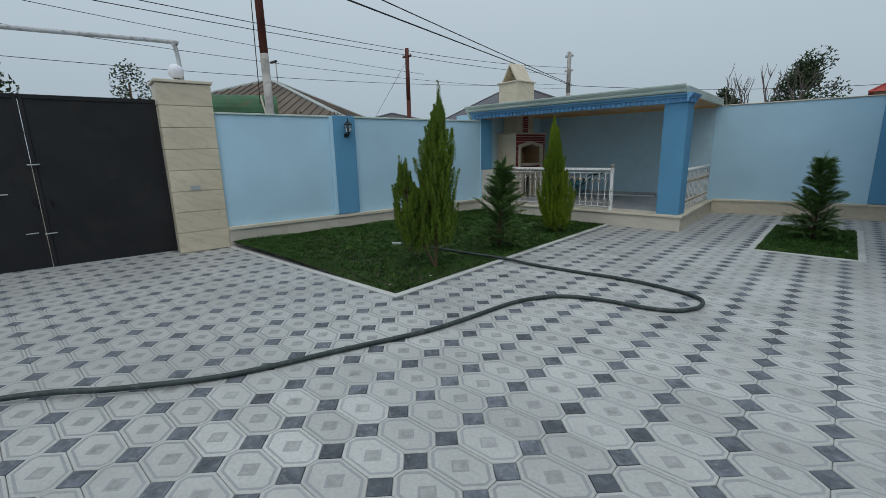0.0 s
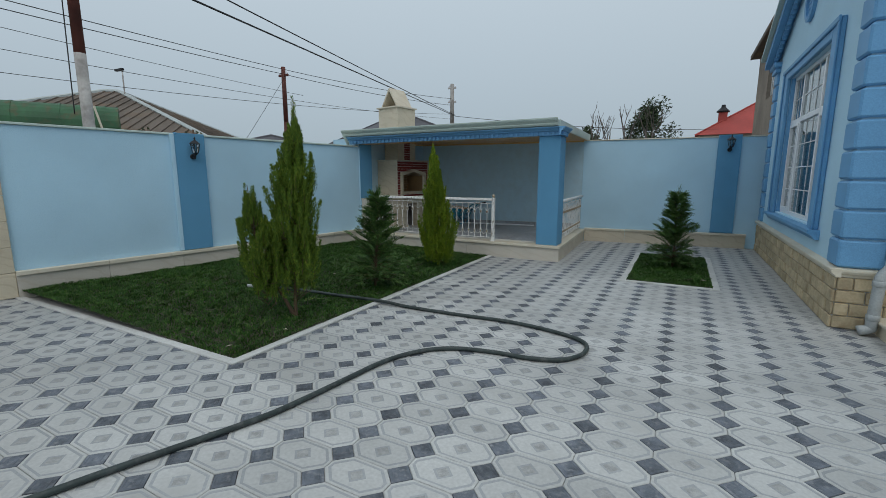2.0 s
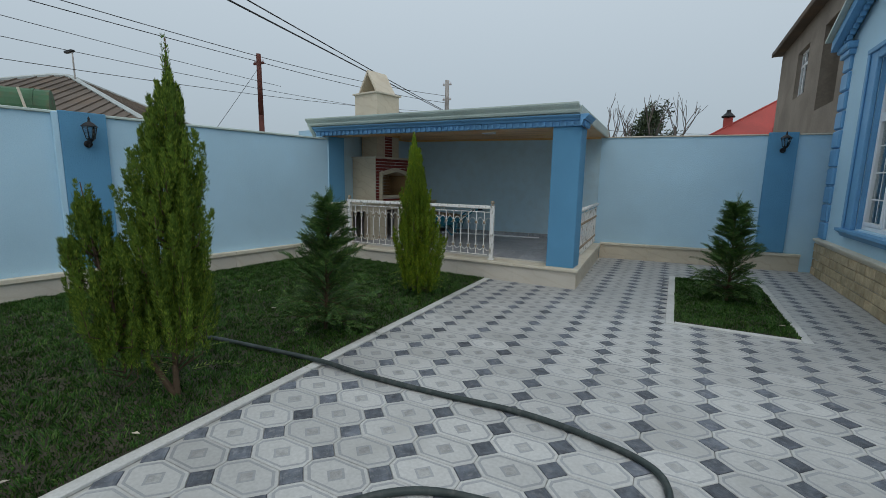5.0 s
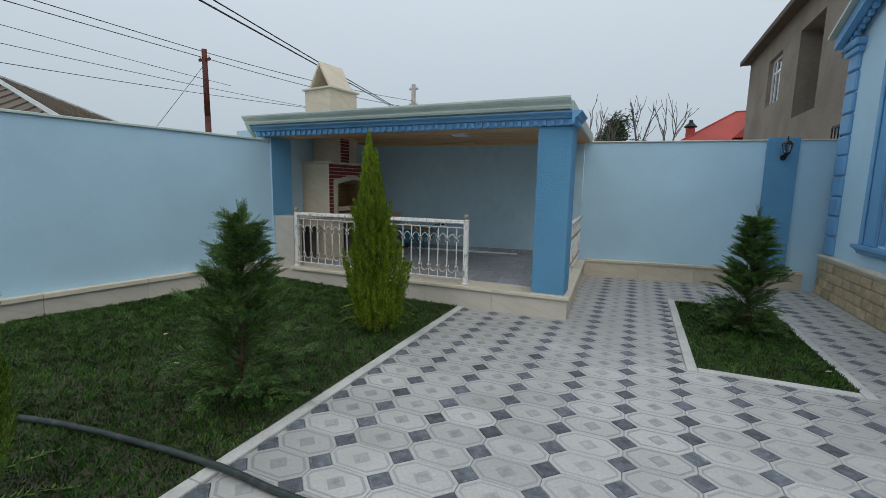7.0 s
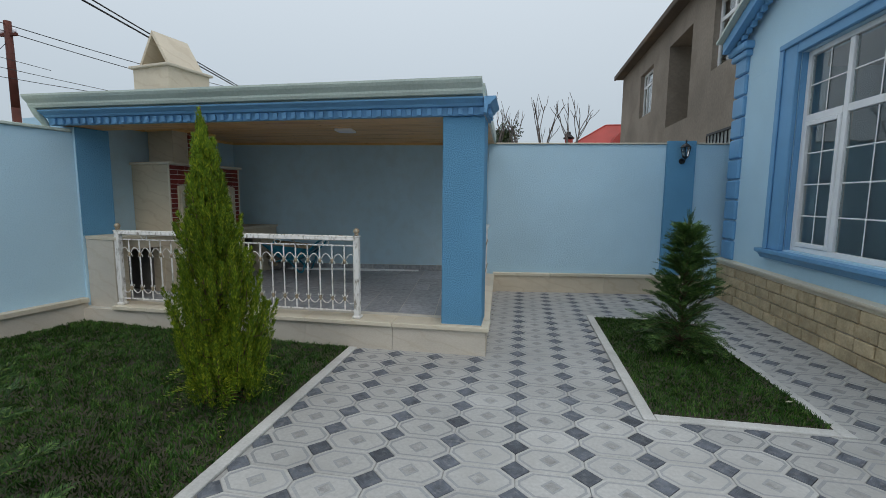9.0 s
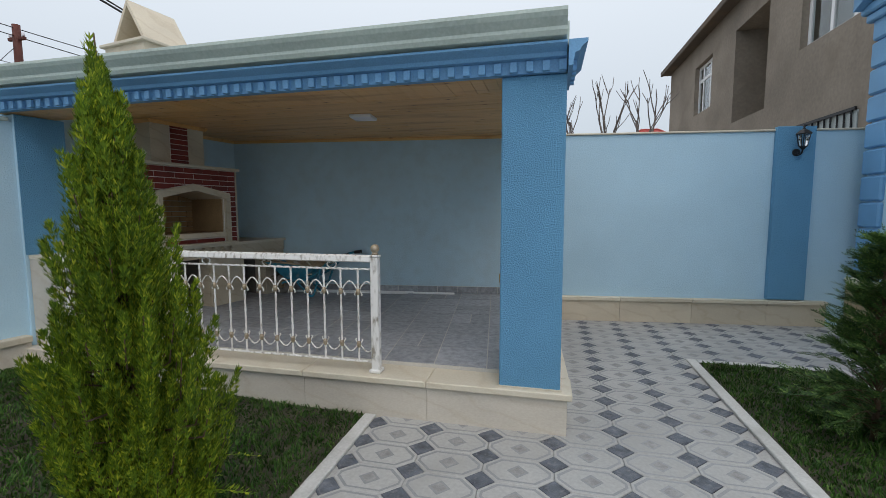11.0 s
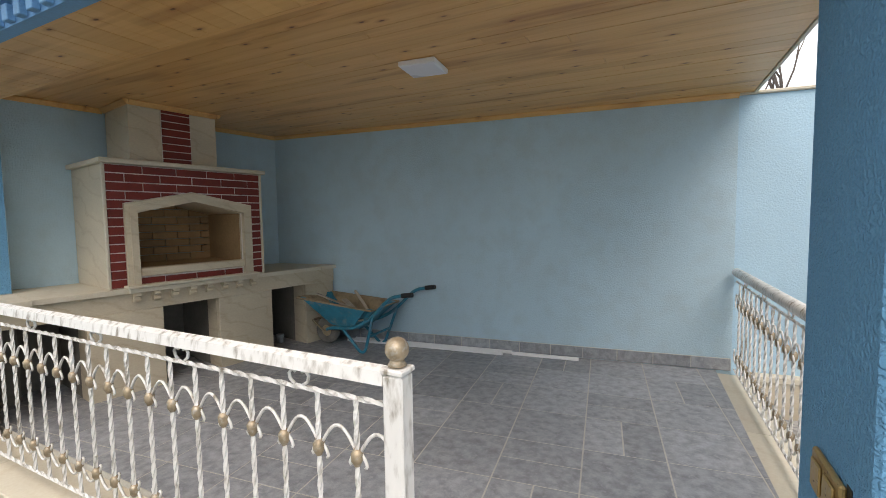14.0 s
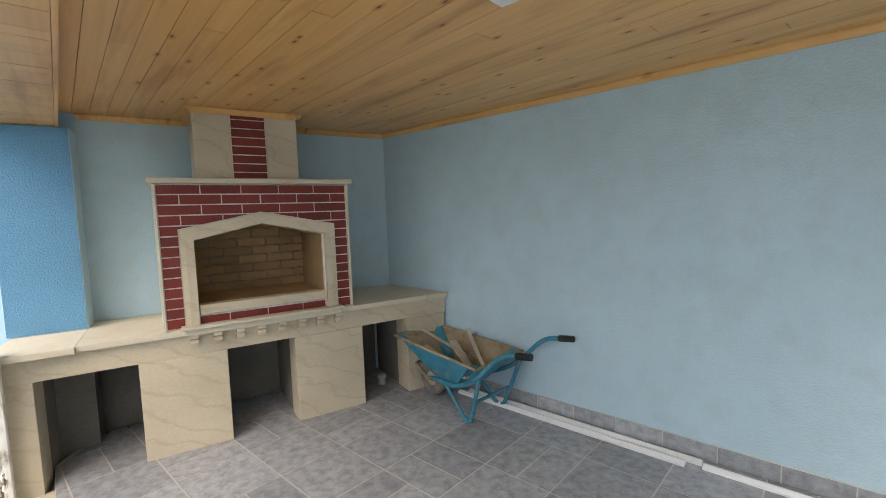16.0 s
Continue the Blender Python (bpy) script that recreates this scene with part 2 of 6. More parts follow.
JOINT_WHITE = surf("white_joint", (0.74, 0.70, 0.66), 0.06, 0.8)
FIREBRICK = surf("fire_brick", (0.38, 0.24, 0.12), 0.2, 0.9, 4, 50, 0.5, 0.004, rand=0.2)
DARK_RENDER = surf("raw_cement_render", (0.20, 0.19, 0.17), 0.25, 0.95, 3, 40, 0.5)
WHITE_GOLD = brushed_white()
GOLD = surf("worn_gold", (0.40, 0.32, 0.22), 0.25, 0.45, 30, 90, 0.3, 0.001, metal=0.4, stain=(0.55, 0.52, 0.46))
GUTTER = surf("sage_gutter_metal", (0.50, 0.58, 0.53), 0.08, 0.45, 1.5, 50, 0.1, 0.001)
ROOF_METAL = surf("roof_sheet", (0.42, 0.46, 0.45), 0.12, 0.5)
WHITE_PVC = surf("white_pvc", (0.80, 0.81, 0.82), 0.04, 0.35, 4, 60, 0.05, 0.001)
GREY_PVC = surf("grey_pvc_pipe", (0.36, 0.38, 0.38), 0.12, 0.45, 6, 60, 0.1, 0.001)
BLACK_METAL = surf("black_lantern_metal", (0.018, 0.018, 0.02), 0.2, 0.45, 20, 90, 0.2, 0.001, metal=0.4)
GATE_METAL = surf("charcoal_gate_paint", (0.016, 0.016, 0.018), 0.25, 0.6, 1.2, 30, 0.25, 0.003, stain=(0.024, 0.023, 0.022), spec=0.25)
HOSE_RUBBER = surf("dark_green_rubber", (0.03, 0.042, 0.04), 0.3, 0.5, 8, 80, 0.2, 0.001, stain=(0.09, 0.095, 0.09))
BARROW_BLUE = surf("scuffed_turquoise_paint", (0.02, 0.21, 0.31), 0.2, 0.5, 7, 60, 0.3, 0.002, stain=(0.20, 0.26, 0.26))
BARROW_MUD = surf("dried_cement_mud", (0.33, 0.26, 0.17), 0.25, 0.95, 6, 50, 0.6, 0.004, stain=(0.20, 0.15, 0.09))
RUBBER = surf("dusty_rubber", (0.16, 0.15, 0.135), 0.3, 0.9, 10, 60, 0.5)
BLACK_GRIP = surf("black_grip", (0.012, 0.012, 0.013), 0.2, 0.5)
SCRAP = surf("scrap_board", (0.50, 0.44, 0.36), 0.2, 0.85, 8, 50, 0.3, rand=0.3)
BROWN_ROOF = surf("brown_corrugated_roof", (0.125, 0.10, 0.08), 0.25, 0.85, 0.5, 12, 0.3, 0.02, stain=(0.18, 0.12, 0.075))
GREY_ROOF = surf("slate_grey_roof", (0.085, 0.085, 0.095), 0.15, 0.7, 0.5, 10, 0.3, 0.02)
RED_ROOF = surf("red_roof_sheet", (0.36, 0.055, 0.045), 0.15, 0.6, 0.6, 8, 0.3, 0.02)
TANK_GREEN = surf("green_tank_paint", (0.035, 0.11, 0.05), 0.3, 0.6, 1.5, 20, 0.3, stain=(0.12, 0.07, 0.035))
RAW_RENDER = surf("raw_grey_render", (0.255, 0.215, 0.175), 0.22, 0.95, 0.55, 14, 0.5, 0.01, stain=(0.20, 0.165, 0.13))
POLE_RUST = surf("rust_red_pole", (0.10, 0.028, 0.02), 0.3, 0.7, 3, 40, 0.3)
POLE_CONC = surf("weathered_concrete_pole", (0.40, 0.38, 0.36), 0.25, 0.9, 3, 30, 0.5, stain=(0.22, 0.2, 0.18))
PALE_PIPE = surf("flaking_pale_pipe", (0.52, 0.53, 0.54), 0.15, 0.6, 5, 40, 0.3, stain=(0.17, 0.15, 0.14))
CABLE = surf("black_cable", (0.02, 0.02, 0.022), 0.2, 0.6)
OPAL = surf("opal_glass", (0.80, 0.80, 0.86), 0.02, 0.3, 2, 1.5, 0.0)
GLASS, SMOKED = glassy("window_glass"), glassy("lantern_glass", (0.7, 0.72, 0.74), 0.08)
CURTAIN = surf("grey_room_wall", (0.36, 0.40, 0.40), 0.1, 0.9)
SWITCH = surf("champagne_switch", (0.45, 0.31, 0.13), 0.1, 0.35, metal=0.5)


# ---- helpers for meshes ----
def linked(name, bm, material, parent=None, label="", smooth=False, matrix=None):
    me = bpy.data.meshes.new(name)
    bm.normal_update()
    bm.to_mesh(me)
    bm.free()
    for m in material if isinstance(material, (list, tuple)) else [material]:
        me.materials.append(m)
    if smooth:
        for p in me.polygons:
            p.use_smooth = True
    ob = new(name, me)
    if parent:
        ob.parent = parent
    if matrix is not None:
        ob.matrix_basis = matrix
    if label:
        ob["label"] = label
    return ob


def part(name, bm, material, parent, label="", smooth=False):
    return linked(name, bm, material, parent, label, smooth)


def empty(name, m, label, category, group="", kind=""):
    ob = new(name)
    ob.matrix_basis = m
    return tagged(ob, label, category, group, kind)


def box(bm, x0, x1, y0, y1, z0, z1, bevel=0.0):
    v = [bm.verts.new((x, y, z)) for x in (x0, x1) for y in (y0, y1) for z in (z0, z1)]
    fs = [bm.faces.new([v[i] for i in f]) for f in ((0, 1, 3, 2), (4, 6, 7, 5), (0, 4, 5, 1), (2, 3, 7, 6), (0, 2, 6, 4), (1, 5, 7, 3))]
    if bevel:
        bmesh.ops.bevel(bm, geom=list({e for f in fs for e in f.edges}), offset=bevel, segments=1, affect="EDGES")
    return v


def boxed(x0, x1, y0, y1, z0, z1, bevel=0.0):
    bm = bmesh.new()
    box(bm, x0, x1, y0, y1, z0, z1, bevel)
    return bm


def prism(bm, pts, z0, z1):
    """A plan polygon, anticlockwise, drawn up from z0 to z1."""
    a, b = [bm.verts.new((x, y, z0)) for x, y in pts], [bm.verts.new((x, y, z1)) for x, y in pts]
    bm.faces.new(a[::-1]), bm.faces.new(b)
    for i in range(len(pts)):
        j = (i + 1) % len(pts)
        bm.faces.new((a[i], a[j], b[j], b[i]))


def prismed(pts, z0, z1):
    bm = bmesh.new()
    prism(bm, pts, z0, z1)
    return bm


def extruded(profile, a, b, axis="x"):
    """A closed profile in the two other axes, drawn from a to b along axis."""
    bm = bmesh.new()
    put = {"x": lambda t, u, v: (t, u, v), "y": lambda t, u, v: (u, t, v), "z": lambda t, u, v: (u, v, t)}[axis]
    p, q = [bm.verts.new(put(a, u, v)) for u, v in profile], [bm.verts.new(put(b, u, v)) for u, v in profile]
    bm.faces.new(p), bm.faces.new(q[::-1])
    for i in range(len(profile)):
        j = (i + 1) % len(profile)
        bm.faces.new((p[i], q[i], q[j], p[j]))
    bmesh.ops.recalc_face_normals(bm, faces=bm.faces)
    return bm


def tube(bm, pts, r, sides=8, r_end=None, twist=0.0, cap=True):
    """A tube along a polyline."""
    pts = [Vector(p) for p in pts]
    rings, n = [], len(pts)
    ref = None
    for i, p in enumerate(pts):
        d = (pts[min(i + 1, n - 1)] - pts[max(i - 1, 0)]).normalized()
        if ref is None:
            ref = d.orthogonal().normalized()
        ref = (ref - d * ref.dot(d)).normalized()
        side = d.cross(ref)
        rr = r if r_end is None else r + (r_end - r) * i / (n - 1)
        rings.append([bm.verts.new(p + (ref * math.cos(a) + side * math.sin(a)) * rr) for a in (2 * math.pi * k / sides + twist * i for k in range(sides))])
    for a, b in zip(rings, rings[1:]):
        for k in range(sides):
            bm.faces.new((a[k], a[(k + 1) % sides], b[(k + 1) % sides], b[k]))
    if cap:
        bm.faces.new(rings[0][::-1]), bm.faces.new(rings[-1])


def tubed(pts, r, sides=8, r_end=None, twist=0.0):
    bm = bmesh.new()
    tube(bm, pts, r, sides, r_end, twist)
    return bm


def lathe(bm, profile, centre=(0, 0, 0), sides=16):
    c = Vector(centre)
    rings = [[bm.verts.new(c + Vector((r * math.cos(2 * math.pi * k / sides), r * math.sin(2 * math.pi * k / sides), z))) for k in range(sides)] for r, z in profile]
    for a, b in zip(rings, rings[1:]):
        for k in range(sides):
            bm.faces.new((a[k], a[(k + 1) % sides], b[(k + 1) % sides], b[k]))
    bm.faces.new(rings[0][::-1]), bm.faces.new(rings[-1])


def lathed(profile, centre=(0, 0, 0), sides=16):
    bm = bmesh.new()
    lathe(bm, profile, centre, sides)
    return bm


def smooth_path(pts, steps=8):
    """Catmull-Rom through the points."""
    p = [Vector(q) for q in pts]
    p = [p[0] * 2 - p[1]] + p + [p[-1] * 2 - p[-2]]
    out = []
    for i in range(1, len(p) - 2):
        for s in range(steps):
            t = s / steps
            out.append(0.5 * (2 * p[i] + (p[i + 1] - p[i - 1]) * t + (2 * p[i - 1] - 5 * p[i] + 4 * p[i + 1] - p[i + 2]) * t * t + (3 * p[i] - p[i - 1] - 3 * p[i + 1] + p[i + 2]) * t ** 3))
    return out + [p[-2]]


def structure(ob, label, category):
    return tagged(ob, label, category, kind="structure")


# Three skewed frames of the plot: left boundary wall, left side of the pavilion, back wall.
CORNER = (-6.67, 11.63)
W_FRAME = pose(-7.9, 3.05, 0, 0, 0, -9.65)
L_FRAME = pose(*CORNER, 0, 0, 0, -9.4)
B_FRAME = pose(*CORNER, 0, 0, 0, 6.46)
FLOOR_Z = 0.325

# ---- ground ----
structure(linked("ground", boxed(-400, 400, -400, 400, -0.6, -0.06), EARTH), "bare earth ground beyond the walled yard", "ground")
yard = structure(linked("pavement", boxed(-9.2, 8, -7, 13.2, -0.055, -0.012), GROUT), "cement bed of the paved courtyard", "pavement")

# ---- left boundary wall ----
wall_left = structure(linked("wall_left", boxed(-0.22, 0, -0.02, 6.2, -0.05, 2.27), LIGHT_BLUE, matrix=W_FRAME), "light blue stuccoed boundary wall", "wall")
part("coping", boxed(-0.25, 0.03, 0, 6.05, 2.272, 2.305, 0.006), GUTTER, wall_left, "pale grey-blue coping")
structure(linked("pilaster_left", boxed(0.003, 0.07, 2.10, 2.57, 0.37, 2.31, 0.004), DARK_BLUE, matrix=W_FRAME), "dark blue stuccoed wall pilaster", "pilaster")
structure(linked("pilaster_strip", boxed(0.003, 0.069, 2.04, 2.097, 0.37, 2.29, 0.004), LIGHT_BLUE, matrix=W_FRAME), "light blue edge strip beside the pilaster", "trim")
skirt = structure(empty("baseboard_left", W_FRAME, "beige stone plinth along the boundary wall", "plinth"), "", "")
for i, (a, b) in enumerate(((0.0, 1.02), (1.024, 2.06), (2.064, 3.1), (3.104, 4.14), (4.144, 5.2), (5.204, 6.05))):
    part("stone_panel", boxed(0.002, 0.075, a, b, -0.02, 0.30), PLINTH, skirt)
    part("coping_slab", boxed(0.002, 0.105, a, b, 0.303, 0.36, 0.005), SLAB, skirt)

# ---- back boundary wall ----
wall_back = structure(linked("wall_back", boxed(4.35, 9.5, 0.02, 0.22, -0.05, 2.45), LIGHT_BLUE, matrix=B_FRAME), "light blue stuccoed rear boundary wall", "wall")
part("coping", boxed(4.35, 9.5, -0.005, 0.24, 2.452, 2.475, 0.005), SLAB, wall_back, "pale stone coping")
structure(linked("wall_pavilion_back", boxed(-0.2, 4.345, 0, 0.22, -0.05, 2.47), PAVILION_BLUE, matrix=B_FRAME), "light blue stuccoed pavilion back wall", "wall")
structure(linked("pilaster_back", boxed(7.2, 7.64, -0.05, 0.018, 0.34, 2.5, 0.004), DARK_BLUE, matrix=B_FRAME), "dark blue stuccoed wall pilaster", "pilaster")
skirt = structure(empty("baseboard_back", B_FRAME, "beige stone plinth along the rear wall", "plinth"), "", "")
for a, b in ((4.46, 5.4), (5.404, 6.3), (6.304, 7.2), (7.204, 7.9)):
    part("stone_panel", boxed(a, b, -0.045, 0.018, -0.02, 0.275), BEIGE, skirt)
    part("coping_slab", boxed(a, b, -0.075, 0.018, 0.278, 0.325, 0.005), SLAB, skirt)

# ---- gate and its pier ----
pier = empty("gate_pier", W_FRAME, "beige stone-clad gate pier with flat cap", "gate pier")
part("core", boxed(-0.5, 0.03, -0.75, -0.03, -0.04, 2.72), MORTAR, pier)
for i in range(8):
    part("stone_block", boxed(-0.52, 0.055, -0.78, -0.002, 0.005 + i * 0.34, 0.34 + i * 0.34, 0.006), TRAVERTINE, pier)
part("cap", boxed(-0.55, 0.085, -0.81, 0.03, 2.728, 2.775, 0.008), SLAB, pier, "pale stone cap")
bm = bmesh.new()
box(bm, 0.056, 0.072, -0.50, -0.36, 1.04, 1.115, 0.004)
part("switch_plate", bm, GREY_PVC, pier, "grey double socket plate")
globe = empty("globe_lamp", W_FRAME @ pose(-0.15, -0.44, 2.776), "white opal globe lamp on the gate pier", "lamp")
part("base", lathed([(0.055, 0), (0.055, 0.03), (0.04, 0.045)]), BLACK_METAL, globe)
bm = bmesh.new()
bmesh.ops.create_uvsphere(bm, u_segments=24, v_segments=14, radius=0.115, matrix=pose(0, 0, 0.15))
part("globe", bm, OPAL, globe, "white opal globe", True)
gate = empty("driveway_gate", W_FRAME, "charcoal sheet-metal double driveway gate, closed", "gate")
for a, b in ((-2.40, -0.79), (-4.05, -2.41)):
    leaf = part("gate_leaf", boxed(-0.20, -0.165, a, b, 0.03, 2.48, 0.003), GATE_METAL, gate)
    for y in (a, b - 0.05):
        part("stile", boxed(-0.163, -0.15, y, y + 0.05, 0.03, 2.48, 0.003), GATE_METAL, leaf)
    part("top_rail", boxed(-0.163, -0.149, a + 0.052, b - 0.052, 2.42, 2.478, 0.003), GATE_METAL, leaf)
for y in (-2.47, -2.30):
    part("handle", tubed([(-0.13, y, 1.08), (-0.12, y + 0.02, 1.0), (-0.13, y + 0.04, 0.9)], 0.011), BLACK_METAL, gate)
for y, z in ((-2.62, 0.55), (-2.42, 0.53), (-2.45, 1.52), (-2.85, 1.12)):
    part("bolt", tubed([(-0.135, y, z), (-0.135, y + 0.14, z + 0.005)], 0.009), GREY_PVC, gate)
part("notice", boxed(-0.148, -0.146, -3.0, -2.86, 0.92, 1.12), SLAB, gate, "small pale paper notice")
linked("wall_street", boxed(-0.5, -0.2, -9, -4.06, -0.05, 2.4), LIGHT_BLUE, matrix=W_FRAME)
structure(bpy.data.objects["wall_street"], "light blue boundary wall beside the gate", "wall")
pipe = empty("gas_pipe", W_FRAME, "pale flaking overhead gas pipe across the gate", "pipe")
part("pipe", tubed(smooth_path([(-0.3, -6.5, 3.32), (-0.3, -3.0, 3.34), (-0.3, -0.55, 3.40), (-0.3, -0.40, 3.36), (-0.3, -0.36, 3.22), (-0.3, -0.34, 2.777)], 5), 0.033, 10), PALE_PIPE, pipe, smooth=True)

# ---- lawn and planting bed ----
LAWN = [(-7.86, 3.06), (-3.53, 3.09), (-3.53, 8.93), (-6.88, 9.02)]
BED = [(-0.80, 7.99), (0.36, 7.99), (0.36, 10.66), (-0.80, 10.66)]


def lawn_height(x, y):
    return 0.012 + 0.085 * max(0.0, min(1.0, (-4.2 - x) / 2.6)) + 0.018 * noise.noise((x * 1.1, y * 1.1, 0))


def inside(pts, x, y):
    return all((b[0] - a[0]) * (y - a[1]) - (b[1] - a[1]) * (x - a[0]) > 0 for a, b in zip(pts, pts[1:] + pts[:1]))


def turf(name, pts, per_m2, label, flat):
    """Soil with single leaning blades on it."""
    x0, x1 = min(p[0] for p in pts), max(p[0] for p in pts)
    y0, y1 = min(p[1] for p in pts), max(p[1] for p in pts)
    rng = random.Random(5)
    verts, faces = [], []
    for i in range(int((x1 - x0) * (y1 - y0) * per_m2)):
        x, y = rng.uniform(x0, x1), rng.uniform(y0, y1)
        if not inside(pts, x, y):
            continue
        z = 0.012 if flat else lawn_height(x, y)
        clump = 0.8 + 0.55 * noise.noise((x * 9, y * 9, 4)) + 0.25 * noise.noise((x * 2, y * 2, 9))
        h, a, w = rng.uniform(0.020, 0.044) * max(0.3, clump), rng.uniform(0, 6.283), rng.uniform(0.0026, 0.0052)
        lean, b = rng.uniform(0.3, 1.2) * h, 9.0 * noise.noise((x * 5, y * 5, 1)) + rng.uniform(-1.1, 1.1)
        dx, dy, lx, ly = math.cos(a) * w, math.sin(a) * w, math.cos(b) * lean, math.sin(b) * lean
        k = len(verts)
        verts += [(x - dx, y - dy, z - 0.006), (x + dx, y + dy, z - 0.006), (x + dx * 0.8 + lx * 0.4, y + dy * 0.8 + ly * 0.4, z + h * 0.62), (x - dx * 0.8 + lx * 0.4, y - dy * 0.8 + ly * 0.4, z + h * 0.62), (x + lx, y + ly, z + h)]
        faces += [(k, k + 1, k + 2, k + 3), (k + 3, k + 2, k + 4)]
    me = bpy.data.meshes.new(name)
    me.from_pydata(verts, [], faces)
    me.materials.append(GRASS)
    return tagged(new(name, me), label, "grass", kind="stuff")


bm = bmesh.new()
nx, ny = 24, 30
grid = {}
for i in range(nx + 1):
    for j in range(ny + 1):
        u, v = i / nx, j / ny
        x = (LAWN[0][0] * (1 - u) + LAWN[1][0] * u) * (1 - v) + (LAWN[3][0] * (1 - u) + LAWN[2][0] * u) * v
        y = (LAWN[0][1] * (1 - u) + LAWN[1][1] * u) * (1 - v) + (LAWN[3][1] * (1 - u) + LAWN[2][1] * u) * v
        grid[i, j] = bm.verts.new((x, y, lawn_height(x, y)))
for i in range(nx):
    for j in range(ny):
        bm.faces.new((grid[i, j], grid[i + 1, j], grid[i + 1, j + 1], grid[i, j + 1]))
structure(linked("lawn_soil", bm, SOIL, smooth=True), "dark soil under the lawn", "ground")
structure(linked("bed_soil", prismed(BED, -0.01, 0.012), SOIL), "dark soil of the planting bed", "ground")
turf("lawn_grass", LAWN, 5600, "dense dark green lawn grass beside the paving", False)
turf("bed_grass", BED, 5600, "dark green grass in the square planting bed", True)
kerb = structure(empty("lawn_kerb", pose(0, 0, 0), "pale concrete kerb round the grass", "kerb"), "", "")
for x0, x1, y0, y1 in ((-3.53, -3.44, 3.0, 5.0), (-3.53, -3.44, 5.004, 7.0), (-3.53, -3.44, 7.004, 8.94), (-7.9, -5.6, 3.0, 3.085), (-5.596, -3.534, 3.0, 3.085),
                       (-0.89, -0.80, 7.9, 10.75), (0.36, 0.45, 7.9, 10.75), (-0.796, 0.356, 7.9, 7.985), (-0.796, 0.356, 10.665, 10.75)):
    part("kerb_stone", boxed(x0, x1, y0, y1, -0.01, 0.013, 0.004), KERB, kerb)


# ---- pavilion: plinth, floor, walls ----
def clip(poly, a, b):
    """The part of a polygon that lies to the left of the line from a to b."""
    out = []
    side = [(b[0] - a[0]) * (p[1] - a[1]) - (b[1] - a[1]) * (p[0] - a[0]) for p in poly]
    for i, p in enumerate(poly):
        q, s, t = poly[(i + 1) % len(poly)], side[i], side[(i + 1) % len(poly)]
        if s >= 0:
            out.append(p)
        if s * t < 0:
            k = s / (s - t)
            out.append((p[0] + (q[0] - p[0]) * k, p[1] + (q[1] - p[1]) * k))
    return out


def clip_to(poly, pts):
    for a, b in zip(pts, pts[1:] + pts[:1]):
        poly = clip(poly, a, b)
        if len(poly) < 3:
            return []
    return poly


def area(poly):
    return abs(sum(a[0] * b[1] - a[1] * b[0] for a, b in zip(poly, poly[1:] + poly[:1]))) / 2


PAVILION = [(-6.86, 9.0), (-2.13, 8.99), (-2.27, 12.11), (-6.66, 11.62)]
structure(linked("floor_base", prismed([(-7.2, 8.98), (-2.13, 8.98), (-2.28, 12.15), (-6.9, 11.75)], -0.05, 0.25), MORTAR), "raised base of the barbecue pavilion", "floor")
plinth = structure(empty("pavilion_plinth", pose(0, 0, 0), "beige stone plinth of the raised pavilion", "plinth"), "", "")
xs = [-6.86, -5.95, -4.98, -4.02, -3.06, -2.105]
for a, b in zip(xs, xs[1:]):
    part("stone_panel", boxed(a, b - 0.003, 8.95, 8.979, -0.02, 0.248), PLINTH, plinth)
    part("coping_slab", boxed(a if a > -6.8 else -6.40, b - 0.003 if b < -2.2 else -2.075, 8.915, 9.20, 0.252, 0.298, 0.006), SLAB, plinth)
for i in range(3):
    y0, y1 = 8.982 + i * 1.04, 8.982 + (i + 1) * 1.04
    dx = lambda y: -0.045 * (y - 8.98)
    part("stone_panel", prismed([(-2.129 + dx(y0), y0), (-2.105 + dx(y0), y0), (-2.105 + dx(y1), y1 - 0.003), (-2.129 + dx(y1), y1 - 0.003)], -0.02, 0.248), BEIGE, plinth)
    y0 = max(y0, 9.204)
    part("coping_slab", prismed([(-2.33 + dx(y0), y0), (-2.075 + dx(y0), y0), (-2.075 + dx(y1), y1 - 0.003), (-2.33 + dx(y1), y1 - 0.003)], 0.252, 0.298), SLAB, plinth)

structure(linked("wall_pavilion_left", boxed(-0.25, 0, -2.2, 0.06, -0.05, 2.47), PAVILION_BLUE, matrix=L_FRAME), "light blue stuccoed pavilion side wall", "wall")
pier = structure(linked("pavilion_pier", boxed(-0.75, 0.236, -2.585, -2.2, -0.05, 2.338, 0.004), LIGHT_BLUE, matrix=L_FRAME), "stuccoed pier, light blue outside and dark blue inside", "pier")
structure(linked("pier_head", boxed(-0.75, 0.0, -2.54, -2.2, 2.34, 2.487), LIGHT_BLUE, matrix=L_FRAME), "light blue wall head above the pier", "wall")
part("inner_face", boxed(0.239, 0.243, -2.58, -2.205, 1.09, 2.336), DARK_BLUE, pier, "dark blue stucco face")
pillar = structure(linked("pavilion_pillar", boxed(-2.555, -2.152, 8.962, 9.365, 0.299, 2.338, 0.008), DARK_BLUE), "square blue stuccoed corner pillar on the plinth", "pillar")
part("foot_strip", boxed(-2.565, -2.142, 8.952, 9.375, 0.2995, 0.308), SLAB, pillar, "pale base strip")
switch = empty("wall_switch", pose(-2.556, 9.14, 1.02), "champagne double light switch on the pillar", "switch")
part("plate", boxed(-0.012, 0, -0.08, 0.08, -0.045, 0.045, 0.004), SWITCH, switch)
